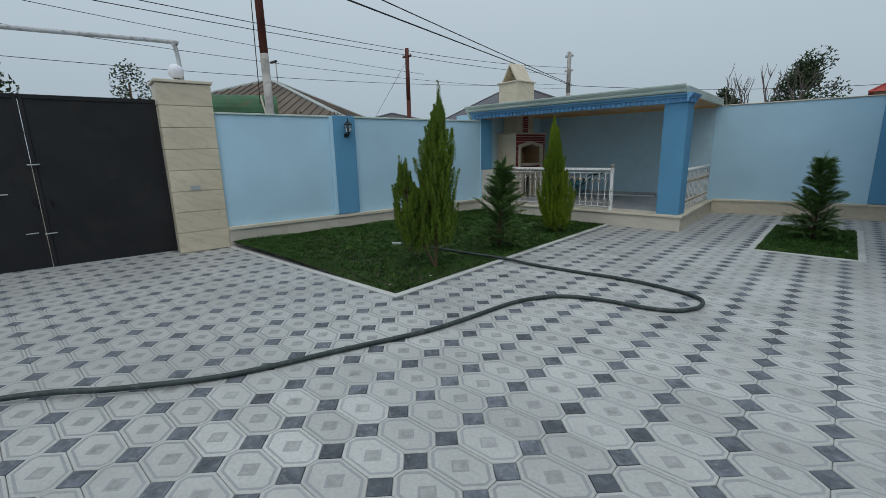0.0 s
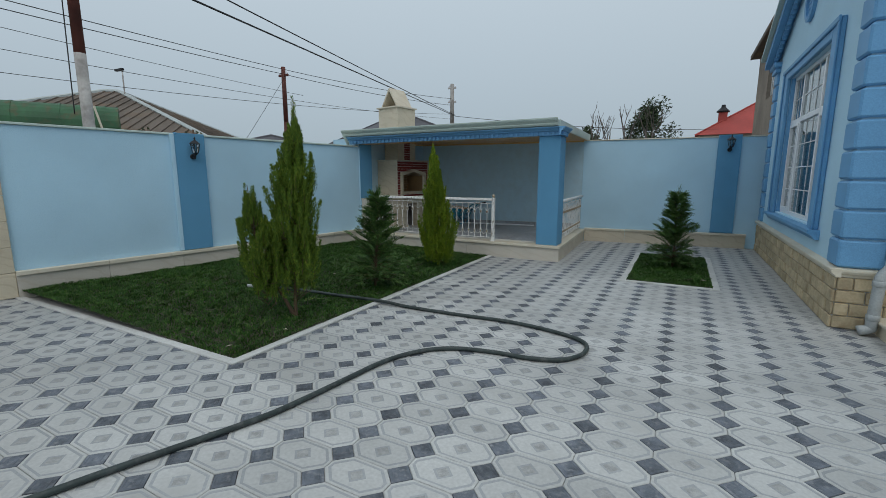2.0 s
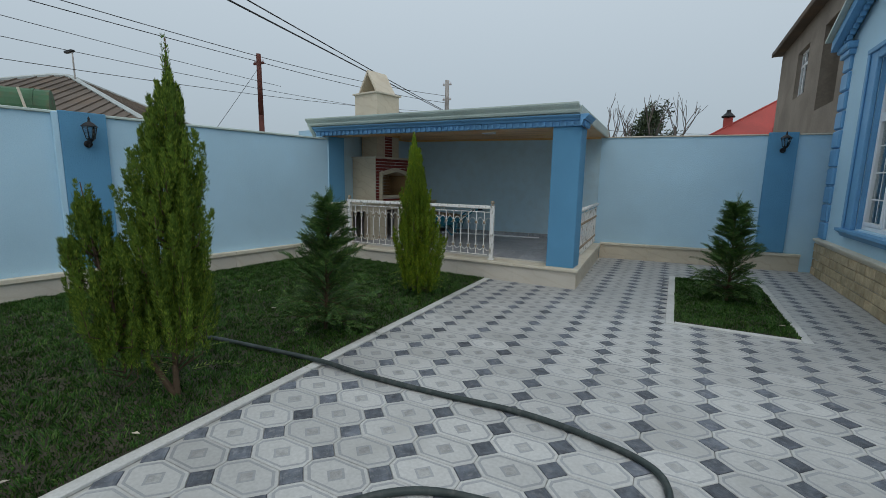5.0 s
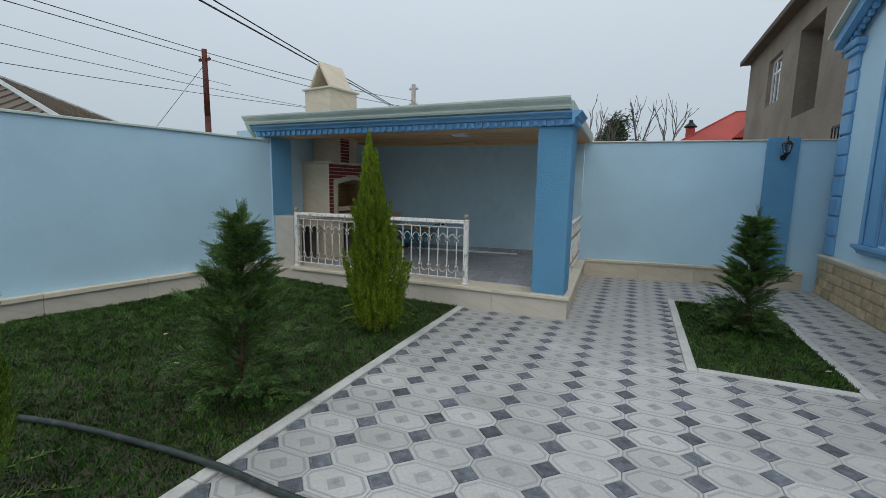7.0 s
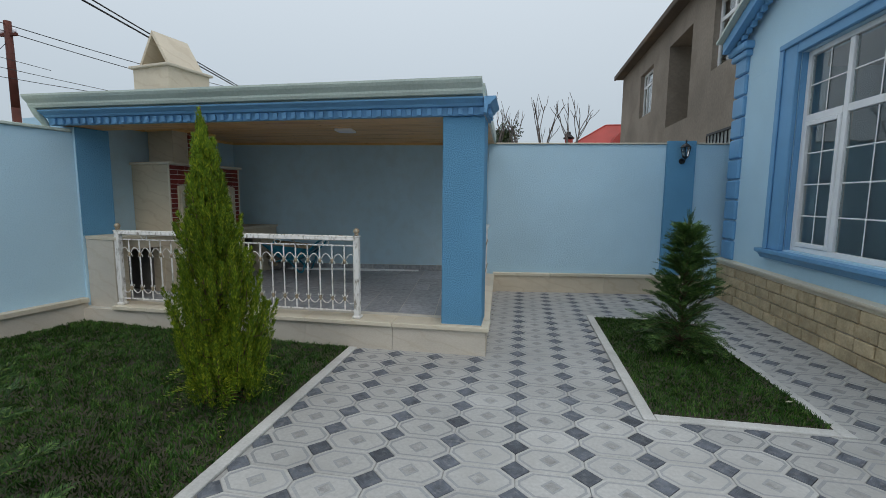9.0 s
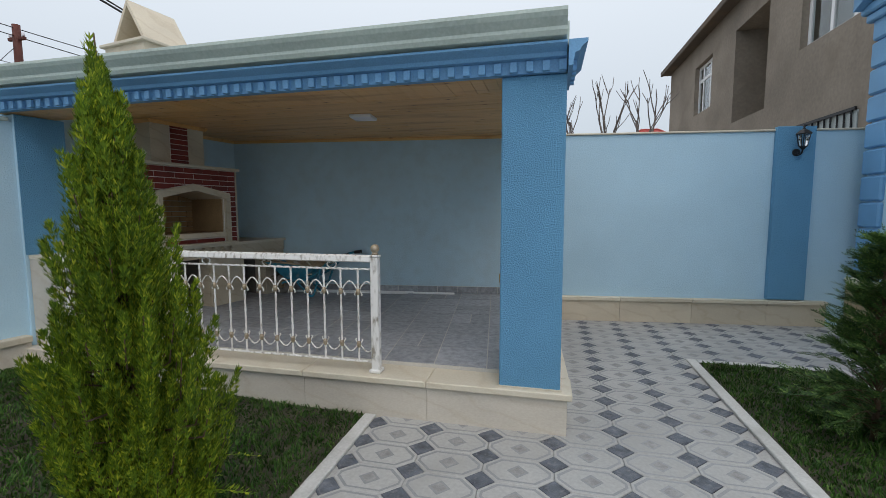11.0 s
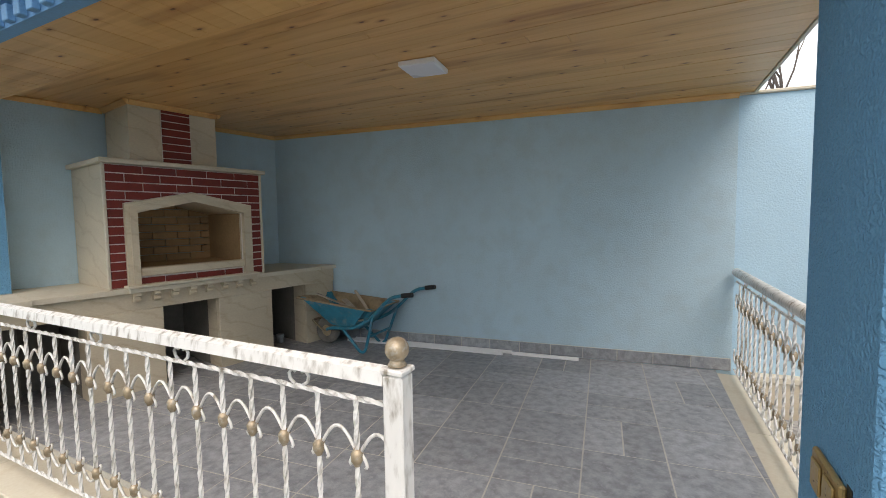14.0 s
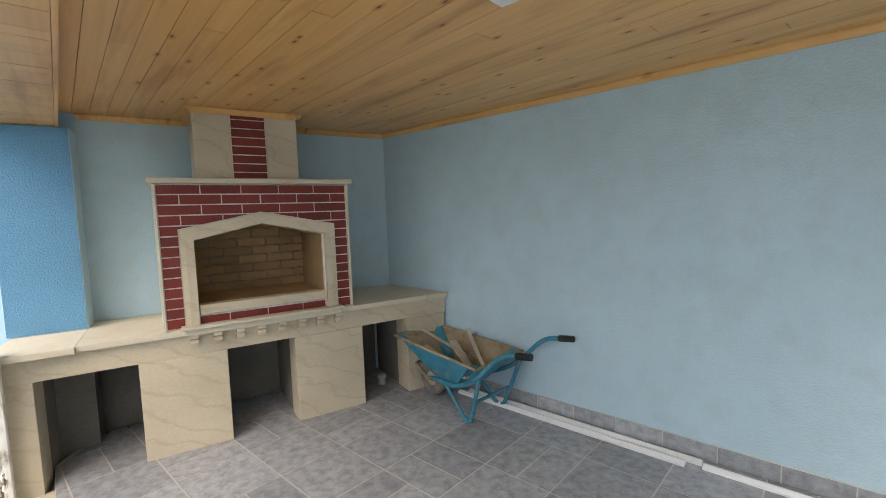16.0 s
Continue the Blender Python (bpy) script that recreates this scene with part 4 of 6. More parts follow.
BARROW = pose(-5.78, 11.45, FLOOR_Z, 0, 0, 3) @ Matrix.Scale(0.93, 4)
wheelbarrow(BARROW)
for p, q, w in (((-0.10, -0.05, 0.42), (0.42, -0.12, 0.30), 0.022), ((0.1, 0.08, 0.47), (0.5, -0.1, 0.31), 0.03), ((-0.35, 0.02, 0.56), (0.3, 0.12, 0.34), 0.012), ((0.16, 0.2, 0.55), (0.5, 0.02, 0.31), 0.014), ((0.2, -0.14, 0.31), (0.5, -0.17, 0.33), 0.03)):
    d = Vector(q) - Vector(p)
    ob = linked("scrap_offcut", boxed(-d.length / 2, d.length / 2, -w, w, -0.008, 0.008, 0.002), SCRAP, matrix=BARROW @ Matrix.Translation((Vector(p) + Vector(q)) / 2) @ d.to_track_quat("X", "Z").to_matrix().to_4x4())
    tagged(ob, "pale board offcut lying in the wheelbarrow", "offcut", "offcuts in the wheelbarrow")
for a, b, off in ((0.95, 2.55, -0.115), (1.0, 2.62, -0.05), (2.63, 3.2, -0.10)):
    prof = [(off - 0.022, FLOOR_Z + 0.001), (off + 0.022, FLOOR_Z + 0.001), (off + 0.02, FLOOR_Z + 0.02), (off, FLOOR_Z + 0.026), (off - 0.02, FLOOR_Z + 0.012)]
    tagged(linked("moulding_strip", extruded(prof, a, b), WHITE_PVC, matrix=B_FRAME @ pose(0, -0.02 if a < 2 else 0.0, 0)), "white moulding strip lying along the wall", "moulding strip", "mouldings on the floor")
stub = empty("drain_stub", L_FRAME @ pose(0.42, -0.30, FLOOR_Z), "short grey drain pipe stub in the bay", "pipe")
part("pipe", tubed([(0, 0, 0), (0, 0, 0.075)], 0.03, 14), GREY_PVC, stub, smooth=True)
part("collar", lathed([(0.036, 0.055), (0.038, 0.06), (0.038, 0.08), (0.034, 0.085)]), GREY_PVC, stub, smooth=True)


# ---- wall lanterns ----
def lantern(m, label):
    ob = empty("wall_lantern", m, label, "lantern", "wall lanterns")
    part("back_plate", lathed([(0.045, 0), (0.045, 0.012), (0.03, 0.02)], (0, 0, 0), 14), BLACK_METAL, ob).matrix_basis = pose(0, 0, 0, 90)
    part("arm", tubed(smooth_path([(0, -0.01, 0), (0, -0.05, -0.035), (0, -0.10, -0.02), (0, -0.12, 0.03)], 5), 0.009, 8), BLACK_METAL, ob, smooth=True)
    part("cup", lathed([(0.012, 0.02), (0.03, 0.04), (0.045, 0.055), (0.048, 0.062)], (0, -0.12, 0), 6), BLACK_METAL, ob)
    for k in range(6):
        a = k * math.pi / 3
        part("bar", tubed([(0.045 * math.cos(a), -0.12 + 0.045 * math.sin(a), 0.06), (0.075 * math.cos(a), -0.12 + 0.075 * math.sin(a), 0.20)], 0.005, 4), BLACK_METAL, ob)
    part("glass", lathed([(0.042, 0.063), (0.071, 0.198)], (0, -0.12, 0), 6), SMOKED, ob, "clear lantern glass")
    part("hood", lathed([(0.088, 0.20), (0.09, 0.208), (0.05, 0.245), (0.02, 0.262), (0.012, 0.28)], (0, -0.12, 0), 6), BLACK_METAL, ob)
    part("finial", lathed([(0.006, 0.28), (0.016, 0.29), (0.012, 0.305), (0.003, 0.325)], (0, -0.12, 0), 8), BLACK_METAL, ob)
    return ob


lantern(W_FRAME @ pose(0.071, 2.36, 1.93, 0, 0, 90), "black six-sided wall lantern on the blue pilaster")
lantern(B_FRAME @ pose(7.42, -0.051, 2.18), "black six-sided wall lantern on the rear pilaster")


# ---- house ----
house = empty("house", pose(0, 0, 0), "light blue stuccoed house with stone base and blue trim", "house")
HY0, HY1, FX = 6.74, 12.3, 1.40
WY0, WY1, WZ0, WZ1 = 8.08, 10.74, 0.97, 3.29
MIDY, EAVE, PEAK = 9.52, 3.86, 5.05


def gable(y):
    return PEAK - abs(y - MIDY) * (PEAK - EAVE) / (HY1 - MIDY)


part("wall", boxed(FX, FX + 0.28, HY0, WY0, 0.3, 3.29), LIGHT_BLUE, house)
part("wall", boxed(FX, FX + 0.28, WY1, HY1, 0.3, 3.29), LIGHT_BLUE, house)
part("wall", boxed(FX, FX + 0.28, WY0, WY1, 0.3, WZ0), LIGHT_BLUE, house)
part("gable_wall", extruded([(HY0, 3.291), (HY1, 3.291), (HY1, gable(HY1)), (MIDY, PEAK), (HY0, gable(HY0))], FX, FX + 0.28), LIGHT_BLUE, house)
part("side_wall", boxed(FX + 0.281, 9.0, HY0, HY0 + 0.28, 0.3, 4.6), LIGHT_BLUE, house)
part("rear_wall", boxed(FX + 0.281, 9.0, HY1 - 0.25, HY1, 0.3, 3.6), LIGHT_BLUE, house)
part("room", boxed(4.6, 4.75, HY0 + 0.3, HY1 - 0.3, 0.5, 3.5), CURTAIN, house, "grey room wall behind the window")
part("room_floor", boxed(FX + 0.281, 4.6, HY0 + 0.3, HY1 - 0.3, 0.5, 0.62), CURTAIN, house)
part("room_ceiling", boxed(FX + 0.281, 4.6, HY0 + 0.3, HY1 - 0.3, 3.45, 3.55), CURTAIN, house)
# stone base
part("base_core", boxed(FX - 0.015, 3.2, HY0 - 0.015, HY1 + 0.2, -0.04, 0.56), MORTAR, house)
rng = random.Random(11)
for r in range(4):
    z0, z1 = 0.004 + r * 0.14, 0.004 + r * 0.14 + 0.132
    for face, a0, a1 in (("front", HY0 - 0.04, HY1 + 0.15), ("side", FX - 0.012, 2.6)):
        a = a0 - (0.14 if r % 2 else 0)
        while a < a1:
            b = a + rng.uniform(0.24, 0.34)
            p, q = max(a, a0), min(b - 0.008, a1)
            if q - p > 0.05:
                d = rng.uniform(0.022, 0.036)
                bm = boxed(FX - 0.016 - d, FX - 0.016, p, q, z0, z1, 0.009) if face == "front" else boxed(p, q, HY0 - 0.016 - d, HY0 - 0.016, z0, z1, 0.009)
                part("base_stone", bm, ROCKSTONE, house)
            a = b
cap = [(FX, 0.562), (FX - 0.045, 0.562), (FX - 0.05, 0.585), (FX - 0.075, 0.60), (FX - 0.09, 0.625), (FX - 0.09, 0.645), (FX, 0.66)]
part("base_cap", extruded(cap, HY0 - 0.09, HY1 + 0.1, "y"), SLAB, house, "moulded stone ledge")
cap = [(HY0, 0.562), (HY0 - 0.045, 0.562), (HY0 - 0.05, 0.585), (HY0 - 0.075, 0.60), (HY0 - 0.088, 0.625), (HY0 - 0.088, 0.643), (HY0, 0.658)]
part("base_cap", extruded(cap, FX + 0.001, 2.56, "x"), SLAB, house, "moulded stone ledge")
# quoins
for i in range(15):
    z0 = 0.665 + i * 0.305
    part("quoin", boxed(FX - 0.045, FX + 0.34, HY0 - 0.045, HY0 + 0.33, z0, z0 + 0.285, 0.02), BLUE_TRIM, house)
    if z0 < 3.5:
        part("quoin", boxed(FX - 0.045, FX + 0.1, HY1 - 0.30, HY1 + 0.045, z0, z0 + 0.285, 0.02), BLUE_TRIM, house)
part("capital", boxed(FX - 0.09, FX + 0.1, HY1 - 0.36, HY1 + 0.10, 3.63, 3.72, 0.015), BLUE_TRIM, house)
part("capital", boxed(FX - 0.13, FX + 0.1, HY1 - 0.40, HY1 + 0.14, 3.722, 3.83, 0.02), BLUE_TRIM, house)
# verge with dentils
for s, yb in ((1, HY1 + 0.10), (-1, HY0 - 0.28)):
    top = lambda y: gable(y) + 0.12
    part("verge_board", extruded([(MIDY, PEAK + 0.12), (yb, top(yb)), (yb, top(yb) - 0.16), (MIDY, PEAK - 0.04)], FX - 0.22, FX - 0.12), BLUE_TRIM, house, "blue moulded verge")
    part("verge_soffit", extruded([(MIDY, PEAK + 0.06), (yb, top(yb) - 0.06), (yb, top(yb) - 0.10), (MIDY, PEAK + 0.02)], FX - 0.119, FX - 0.001), BLUE_TRIM, house)
    part("roof_edge", extruded([(MIDY, PEAK + 0.19), (yb + s * 0.05, top(yb) + 0.045), (yb + s * 0.05, top(yb) + 0.005), (MIDY, PEAK + 0.125)], FX - 0.30, 9.0), GUTTER, house, "grey metal roof")
    for i in range(24):
        y = MIDY + s * (0.1 + i * 0.12)
        if abs(y - MIDY) < abs(yb - MIDY) - 0.06:
            z = top(y) - 0.165
            bm = boxed(FX - 0.118, FX - 0.06, -0.035, 0.035, -0.07, 0.0)
            part("dentil", bm, BLUE_TRIM, house).matrix_basis = pose(0, y, z)
vent = part("round_vent", lathed([(0.30, 0), (0.30, 0.05), (0.26, 0.06), (0.22, 0.05), (0.22, 0.012)], sides=32), BLUE_TRIM, house, "round blue gable vent")
vent.matrix_basis = pose(FX - 0.001, 9.75, 4.25, 0, -90, 0)
for i in range(5):
    s = part("louvre", boxed(-0.006, 0.02, -0.16, 0.16, -0.012, 0.012), BLUE_TRIM, vent)
    s.matrix_basis = pose(-0.16 + i * 0.08, 0, 0.02, 0, 90, 0)
# window
win = part("window", boxed(FX - 0.055, FX - 0.002, WY1, WY1 + 0.33, WZ0 - 0.02, WZ1 + 0.17, 0.01), BLUE_TRIM, house, "white framed window with blue surround")
part("surround", boxed(FX - 0.055, FX - 0.002, WY0 - 0.33, WY0, WZ0 - 0.02, WZ1 + 0.17, 0.01), BLUE_TRIM, win)
part("surround", boxed(FX - 0.055, FX - 0.002, WY0 + 0.001, WY1 - 0.001, WZ1, WZ1 + 0.17, 0.01), BLUE_TRIM, win)
part("surround", boxed(FX - 0.085, FX - 0.056, WY0 - 0.34, WY1 + 0.34, WZ1 + 0.11, WZ1 + 0.18, 0.01), BLUE_TRIM, win)
for y0, y1 in ((WY1 + 0.25, WY1 + 0.335), (WY0 - 0.335, WY0 - 0.25)):
    part("surround", boxed(FX - 0.08, FX - 0.0565, y0, y1, WZ0 - 0.02, WZ1 + 0.109, 0.008), BLUE_TRIM, win)
part("window_sill", extruded([(FX, WZ0 - 0.14), (FX - 0.05, WZ0 - 0.14), (FX - 0.08, WZ0 - 0.09), (FX - 0.13, WZ0 - 0.06), (FX - 0.13, WZ0 - 0.021), (FX, WZ0 - 0.021)], WY0 - 0.42, WY1 + 0.42, "y"), BLUE_TRIM, win)
part("reveal", boxed(FX + 0.002, FX + 0.10, WY1 - 0.012, WY1 - 0.001, WZ0, WZ1), BLUE_TRIM, win)
part("reveal", boxed(FX + 0.002, FX + 0.10, WY0 + 0.001, WY0 + 0.012, WZ0, WZ1), BLUE_TRIM, win)
GXF, TR = FX + 0.06, 2.52


def bar(y0, y1, z0, z1, x0=GXF, x1=GXF + 0.06, name="window_frame"):
    part(name, boxed(x0, x1, y0, y1, z0, z1, 0.005), WHITE_PVC, win)


cols = [WY0 + 0.013, 8.80, 10.02, WY1 - 0.013]
bar(cols[0], cols[0] + 0.06, WZ0 + 0.001, WZ1 - 0.001), bar(cols[3] - 0.06, cols[3], WZ0 + 0.001, WZ1 - 0.001)
bar(cols[1] - 0.035, cols[1] + 0.035, WZ0 + 0.062, WZ1 - 0.062), bar(cols[2] - 0.035, cols[2] + 0.035, WZ0 + 0.062, WZ1 - 0.062)
bar(cols[0] + 0.061, cols[3] - 0.061, WZ0 + 0.001, WZ0 + 0.06), bar(cols[0] + 0.061, cols[3] - 0.061, WZ1 - 0.06, WZ1 - 0.001)
for a, b, div in ((cols[0] + 0.062, cols[1] - 0.037, 2), (cols[1] + 0.037, cols[2] - 0.037, 3), (cols[2] + 0.037, cols[3] - 0.062, 2)):
    bar(a, b, TR - 0.04, TR + 0.04)
    if div == 2:
        bar(a, a + 0.05, WZ0 + 0.062, TR - 0.042, GXF - 0.012), bar(b - 0.05, b, WZ0 + 0.062, TR - 0.042, GXF - 0.012)
        bar(a + 0.051, b - 0.051, TR - 0.09, TR - 0.042, GXF - 0.012), bar(a + 0.051, b - 0.051, WZ0 + 0.062, WZ0 + 0.11, GXF - 0.012)
    for z0, z1, rows in ((WZ0 + 0.062, TR - 0.042, 4), (TR + 0.042, WZ1 - 0.062, 2)):
        part("pane", boxed(GXF + 0.028, GXF + 0.034, a, b, z0, z1), GLASS, win).visible_shadow = False
        for i in range(1, div):
            y = a + (b - a) * i / div
            bar(y - 0.008, y + 0.008, z0, z1, GXF + 0.02, GXF + 0.027, "glazing_bar")
        for i in range(1, rows):
            z = z0 + (z1 - z0) * i / rows
            bar(a, b, z - 0.008, z + 0.008, GXF + 0.0195, GXF + 0.0265, "glazing_bar")
# downpipe
pipe = empty("downpipe", pose(0, 0, 0), "grey plastic downpipe at the house corner", "downpipe")
part("pipe", tubed(smooth_path([(1.80, 6.64, 5.2), (1.80, 6.64, 3.0), (1.80, 6.64, 0.86)], 3), 0.048, 14), GREY_PVC, pipe, smooth=True)
part("elbow", tubed(smooth_path([(1.80, 6.64, 0.86), (1.795, 6.63, 0.78), (1.74, 6.58, 0.70), (1.68, 6.55, 0.62), (1.67, 6.54, 0.54), (1.66, 6.54, 0.15), (1.65, 6.54, 0.08), (1.56, 6.53, 0.05)], 5), 0.05, 14), GREY_PVC, pipe, smooth=True)
for x, y, z in ((1.80, 6.64, 0.86), (1.80, 6.64, 1.15), (1.80, 6.64, 2.4), (1.67, 6.54, 0.55), (1.66, 6.54, 0.2)):
    part("collar", lathed([(0.05, -0.03), (0.057, -0.025), (0.057, 0.025), (0.05, 0.03)], (x, y, z)), GREY_PVC, pipe, smooth=True)
# entrance steps
steps = empty("entrance_steps", pose(0, 0, 0), "cream stone entrance steps beside the house", "steps")
for i, x0 in enumerate((1.71, 2.01, 2.31, 2.61)):
    z = 0.17 * (i + 1)
    y0 = 5.26 + (0.0 if i < 2 else 0.35 * (i - 1))
    part("riser", boxed(x0 + 0.02, 6.0, y0 + 0.02, 6.71, z - 0.17 - 0.01 * (i == 0), z - 0.031), BEIGE, steps)
    part("tread", boxed(x0 - 0.015, 6.0, y0 - 0.015, 6.712, z - 0.03, z, 0.006), SLAB, steps)
# closing walls behind the camera
structure(linked("wall_south", boxed(-9.5, 8, -7.4, -7.2, -0.05, 2.4), LIGHT_BLUE), "light blue boundary wall", "wall")
structure(linked("wall_east", boxed(8, 8.2, -7.2, 6.7, -0.05, 2.4), LIGHT_BLUE), "light blue boundary wall", "wall")


# ---- conifers ----
def spray(out, base, d, flat, length, width, leaves, rng, droop=0.0, thick=1.0):
    """A flat feathery spray of scale-leaf twigs."""
    verts, faces = out
    d = d.normalized()
    side = d.cross(flat).normalized()
    for i in range(leaves):
        s = (i + 0.6) / leaves
        p = base + d * (length * s) - Vector((0, 0, droop * length * s * s))
        l = width * (1 - 0.75 * s) * rng.uniform(0.7, 1.15) + 0.012
        for sg in (-1, 1) if i < leaves - 1 else (0,):
            a = (d * 0.75 + side * sg * 0.8).normalized() if sg else d
            tip = p + a * l + flat * rng.uniform(-0.2, 0.2) * l
            w = a.cross(flat).normalized() * rng.uniform(0.0045, 0.0075) * thick
            m = p + (tip - p) * 0.45
            k = len(verts)
            verts += [p[:], (m + w)[:], tip[:], (m - w)[:]]
            faces.append((k, k + 1, k + 2, k + 3))


def foliage(name, out, material, parent, label=""):
    me = bpy.data.meshes.new(name)
    me.from_pydata(out[0], [], out[1])
    me.materials.append(material)
    ob = new(name, me)
    ob.parent = parent
    if label:
        ob["label"] = label
    return ob


def plume(out, root, d, length, girth, n, rng):
    """An upright flame of small kite-shaped scale leaves round one shoot."""
    verts, faces = out
    u = d.orthogonal().normalized()
    v = d.cross(u)
    for i in range(n):
        s, b = rng.random() ** 0.8, rng.uniform(0, 6.2832)
        o = u * math.cos(b) + v * math.sin(b)
        env = girth * math.sin(math.pi * (0.2 + 0.75 * s))
        p = root + d * (length * s) + o * (env * rng.uniform(0.15, 1.0))
        a = (d + o * rng.uniform(0.05, 0.38)).normalized()
        side = a.cross(o + d * rng.uniform(-0.6, 0.6)).normalized()
        for sg in (-1, 0, 1):
            e = (a + side * 0.5 * sg).normalized()
            l = rng.uniform(0.026, 0.046) * (0.75 if sg else 1.0)
            w = e.cross(a.cross(side)).normalized() * rng.uniform(0.0019, 0.0033)
            q = p + a * (0.008 * abs(sg))
            k = len(verts)
            verts += [q[:], (q + e * l * 0.5 + w)[:], (q + e * l)[:], (q + e * l * 0.5 - w)[:]]
            faces.append((k, k + 1, k + 2, k + 3))


def thuja(m, leaders, label, seed, skirt, material):
    """An upright thuja: steep separate plumes over leaning leaders, with shaded gaps between them and ragged tips."""
    rng = random.Random(seed)
    ob = empty("thuja_tree", m, label, "tree", "young conifers")
    bm, out = bmesh.new(), ([], [])
    for bx, by, tx, ty, h, profile, count in leaders:
        base, top = Vector((bx, by, 0)), Vector((tx, ty, h))
        tube(bm, smooth_path([(0, 0, -0.03), base * 0.5 + Vector((0, 0, 0.25)), base + (top - base) * 0.5, top], 4), 0.026, 7, 0.003)
        zs, rs = [p[0] for p in profile], [p[1] for p in profile]
        for i in range(count):
            c = i // 7
            z = zs[0] + (zs[-1] - zs[0]) * ((c * 7 + 3.5) / count) ** 1.12 + rng.gauss(0, 0.05)
            a = c * 2.399 + rng.gauss(0, 0.24)
            lump = 1.0 + 0.45 * noise.noise((c * 1.7 + seed, 0.3, 0.7)) + 0.3 * noise.noise((math.cos(a) + seed, math.sin(a), z * 2.3))
            r = float(np.interp(z, zs, rs)) * lump
            axis = base + (top - base) * (z / h)
            inner = i % 7 < 2
            q = r * (rng.uniform(0.1, 0.45) if inner else rng.uniform(0.45, 0.85))
            lean = rng.uniform(0.05, 0.34) * min(1.0, r / 0.2)
            d = Vector((math.cos(a) * lean, math.sin(a) * lean, 1.0)).normalized()
            size = min(1.0, 0.35 + r / 0.3)
            length = rng.uniform(0.18, 0.36) * size
            root = Vector((axis.x + math.cos(a) * q, axis.y + math.sin(a) * q, z - length * 0.45))
            plume(out, root, d, length, rng.uniform(0.03, 0.05) * (0.5 + 0.5 * size), int(100 * size) + 16, rng)
            if not inner and i % 2:
                tube(bm, [(axis.x, axis.y, max(0.1, z - length * 0.75)), root, root + d * length * 0.6], 0.006, 4, 0.002)
        tip = Vector((tx, ty, h - 0.24))
        for k in range(3):
            plume(out, tip + Vector((rng.uniform(-0.02, 0.02), rng.uniform(-0.02, 0.02), -0.07 * k)), Vector((rng.uniform(-0.12, 0.12), rng.uniform(-0.12, 0.12), 1)).normalized(), 0.24, 0.022, 34, rng)
    for i in range(skirt):
        a = rng.uniform(0, 6.28)
        p = Vector((math.cos(a) * 0.08, math.sin(a) * 0.08, rng.uniform(0.12, 0.36)))
        d = Vector((math.cos(a), math.sin(a), rng.uniform(-0.1, 0.4)))
        flat = Vector((0, 0, 1)) - d * d.z
        spray(out, p, d, flat.normalized(), rng.uniform(0.25, 0.42), rng.uniform(0.05, 0.08), 13, rng, 0.35)
    part("trunk", bm, BARK, ob, "thin brown trunk and limbs", True)
    foliage("crown", out, material, ob)
    return ob


def cypress(m, h, r, label, seed, count):
    """A young cypress: tiers of arching branches carrying flat sprays, open between."""
    rng = random.Random(seed)
    ob = empty("cypress_tree", m, label, "tree", "young conifers")
    bm, out = bmesh.new(), ([], [])
    tube(bm, [(0, 0, -0.03), (0.01, 0.0, h * 0.4), (-0.01, 0.01, h * 0.75), (0.0, 0.0, h * 0.97)], 0.02, 7, 0.003)
    for i in range(count):
        u = (i + rng.uniform(-3, 4)) / (count + 5)
        u = max(0.0, min(0.97, u)) ** 1.3
        z = 0.06 + (h - 0.12) * u
        a = i * 2.4 + rng.uniform(-0.4, 0.4)
        l = r * min(1, 0.88 + u) * (1 - u) ** 1.0 * rng.uniform(0.5, 1.25) + 0.04
        rise = rng.uniform(0.75, 1.3) if u > 0.2 else rng.uniform(0.3, 0.9)
        pts = [Vector((math.cos(a) * l * s, math.sin(a) * l * s, z + l * (rise * s - 0.38 * s * s))) for s in (0, 0.25, 0.5, 0.75, 1.0)]
        tube(bm, pts, 0.006, 4, 0.0015)
        for k in range(15):
            s = 0.12 + 0.88 * (k + rng.random()) / 15
            j = min(3, int(s * 4))
            p = pts[j].lerp(pts[j + 1], s * 4 - j)
            ahead = (pts[j + 1] - pts[j]).normalized()
            sg = 1 if k % 2 else -1
            out_side = Vector((-math.sin(a), math.cos(a), 0)) * sg
            d = (ahead * 0.8 + out_side * rng.uniform(0.2, 0.8) + Vector((0, 0, rng.uniform(-0.15, 0.6)))).normalized()
            flat = Vector((0, 0, 1)) + Vector((rng.uniform(-1, 1), rng.uniform(-1, 1), 0))
            flat = (flat - d * flat.dot(d)).normalized()
            spray(out, p, d, flat, rng.uniform(0.09, 0.17) * (1.25 - 0.4 * s), rng.uniform(0.022, 0.036), 12, rng, 0.15, 0.6)
    for i in range(10):
        spray(out, Vector((0, 0, h - 0.12 + i * 0.01)), Vector((rng.uniform(-0.4, 0.4), rng.uniform(-0.4, 0.4), 1)), Vector((1, 0, 0.2)).normalized(), 0.12, 0.03, 7, rng)
    part("trunk", bm, BARK, ob, "thin brown trunk and branches", True)
    foliage("crown", out, CYPRESS, ob)
    return ob


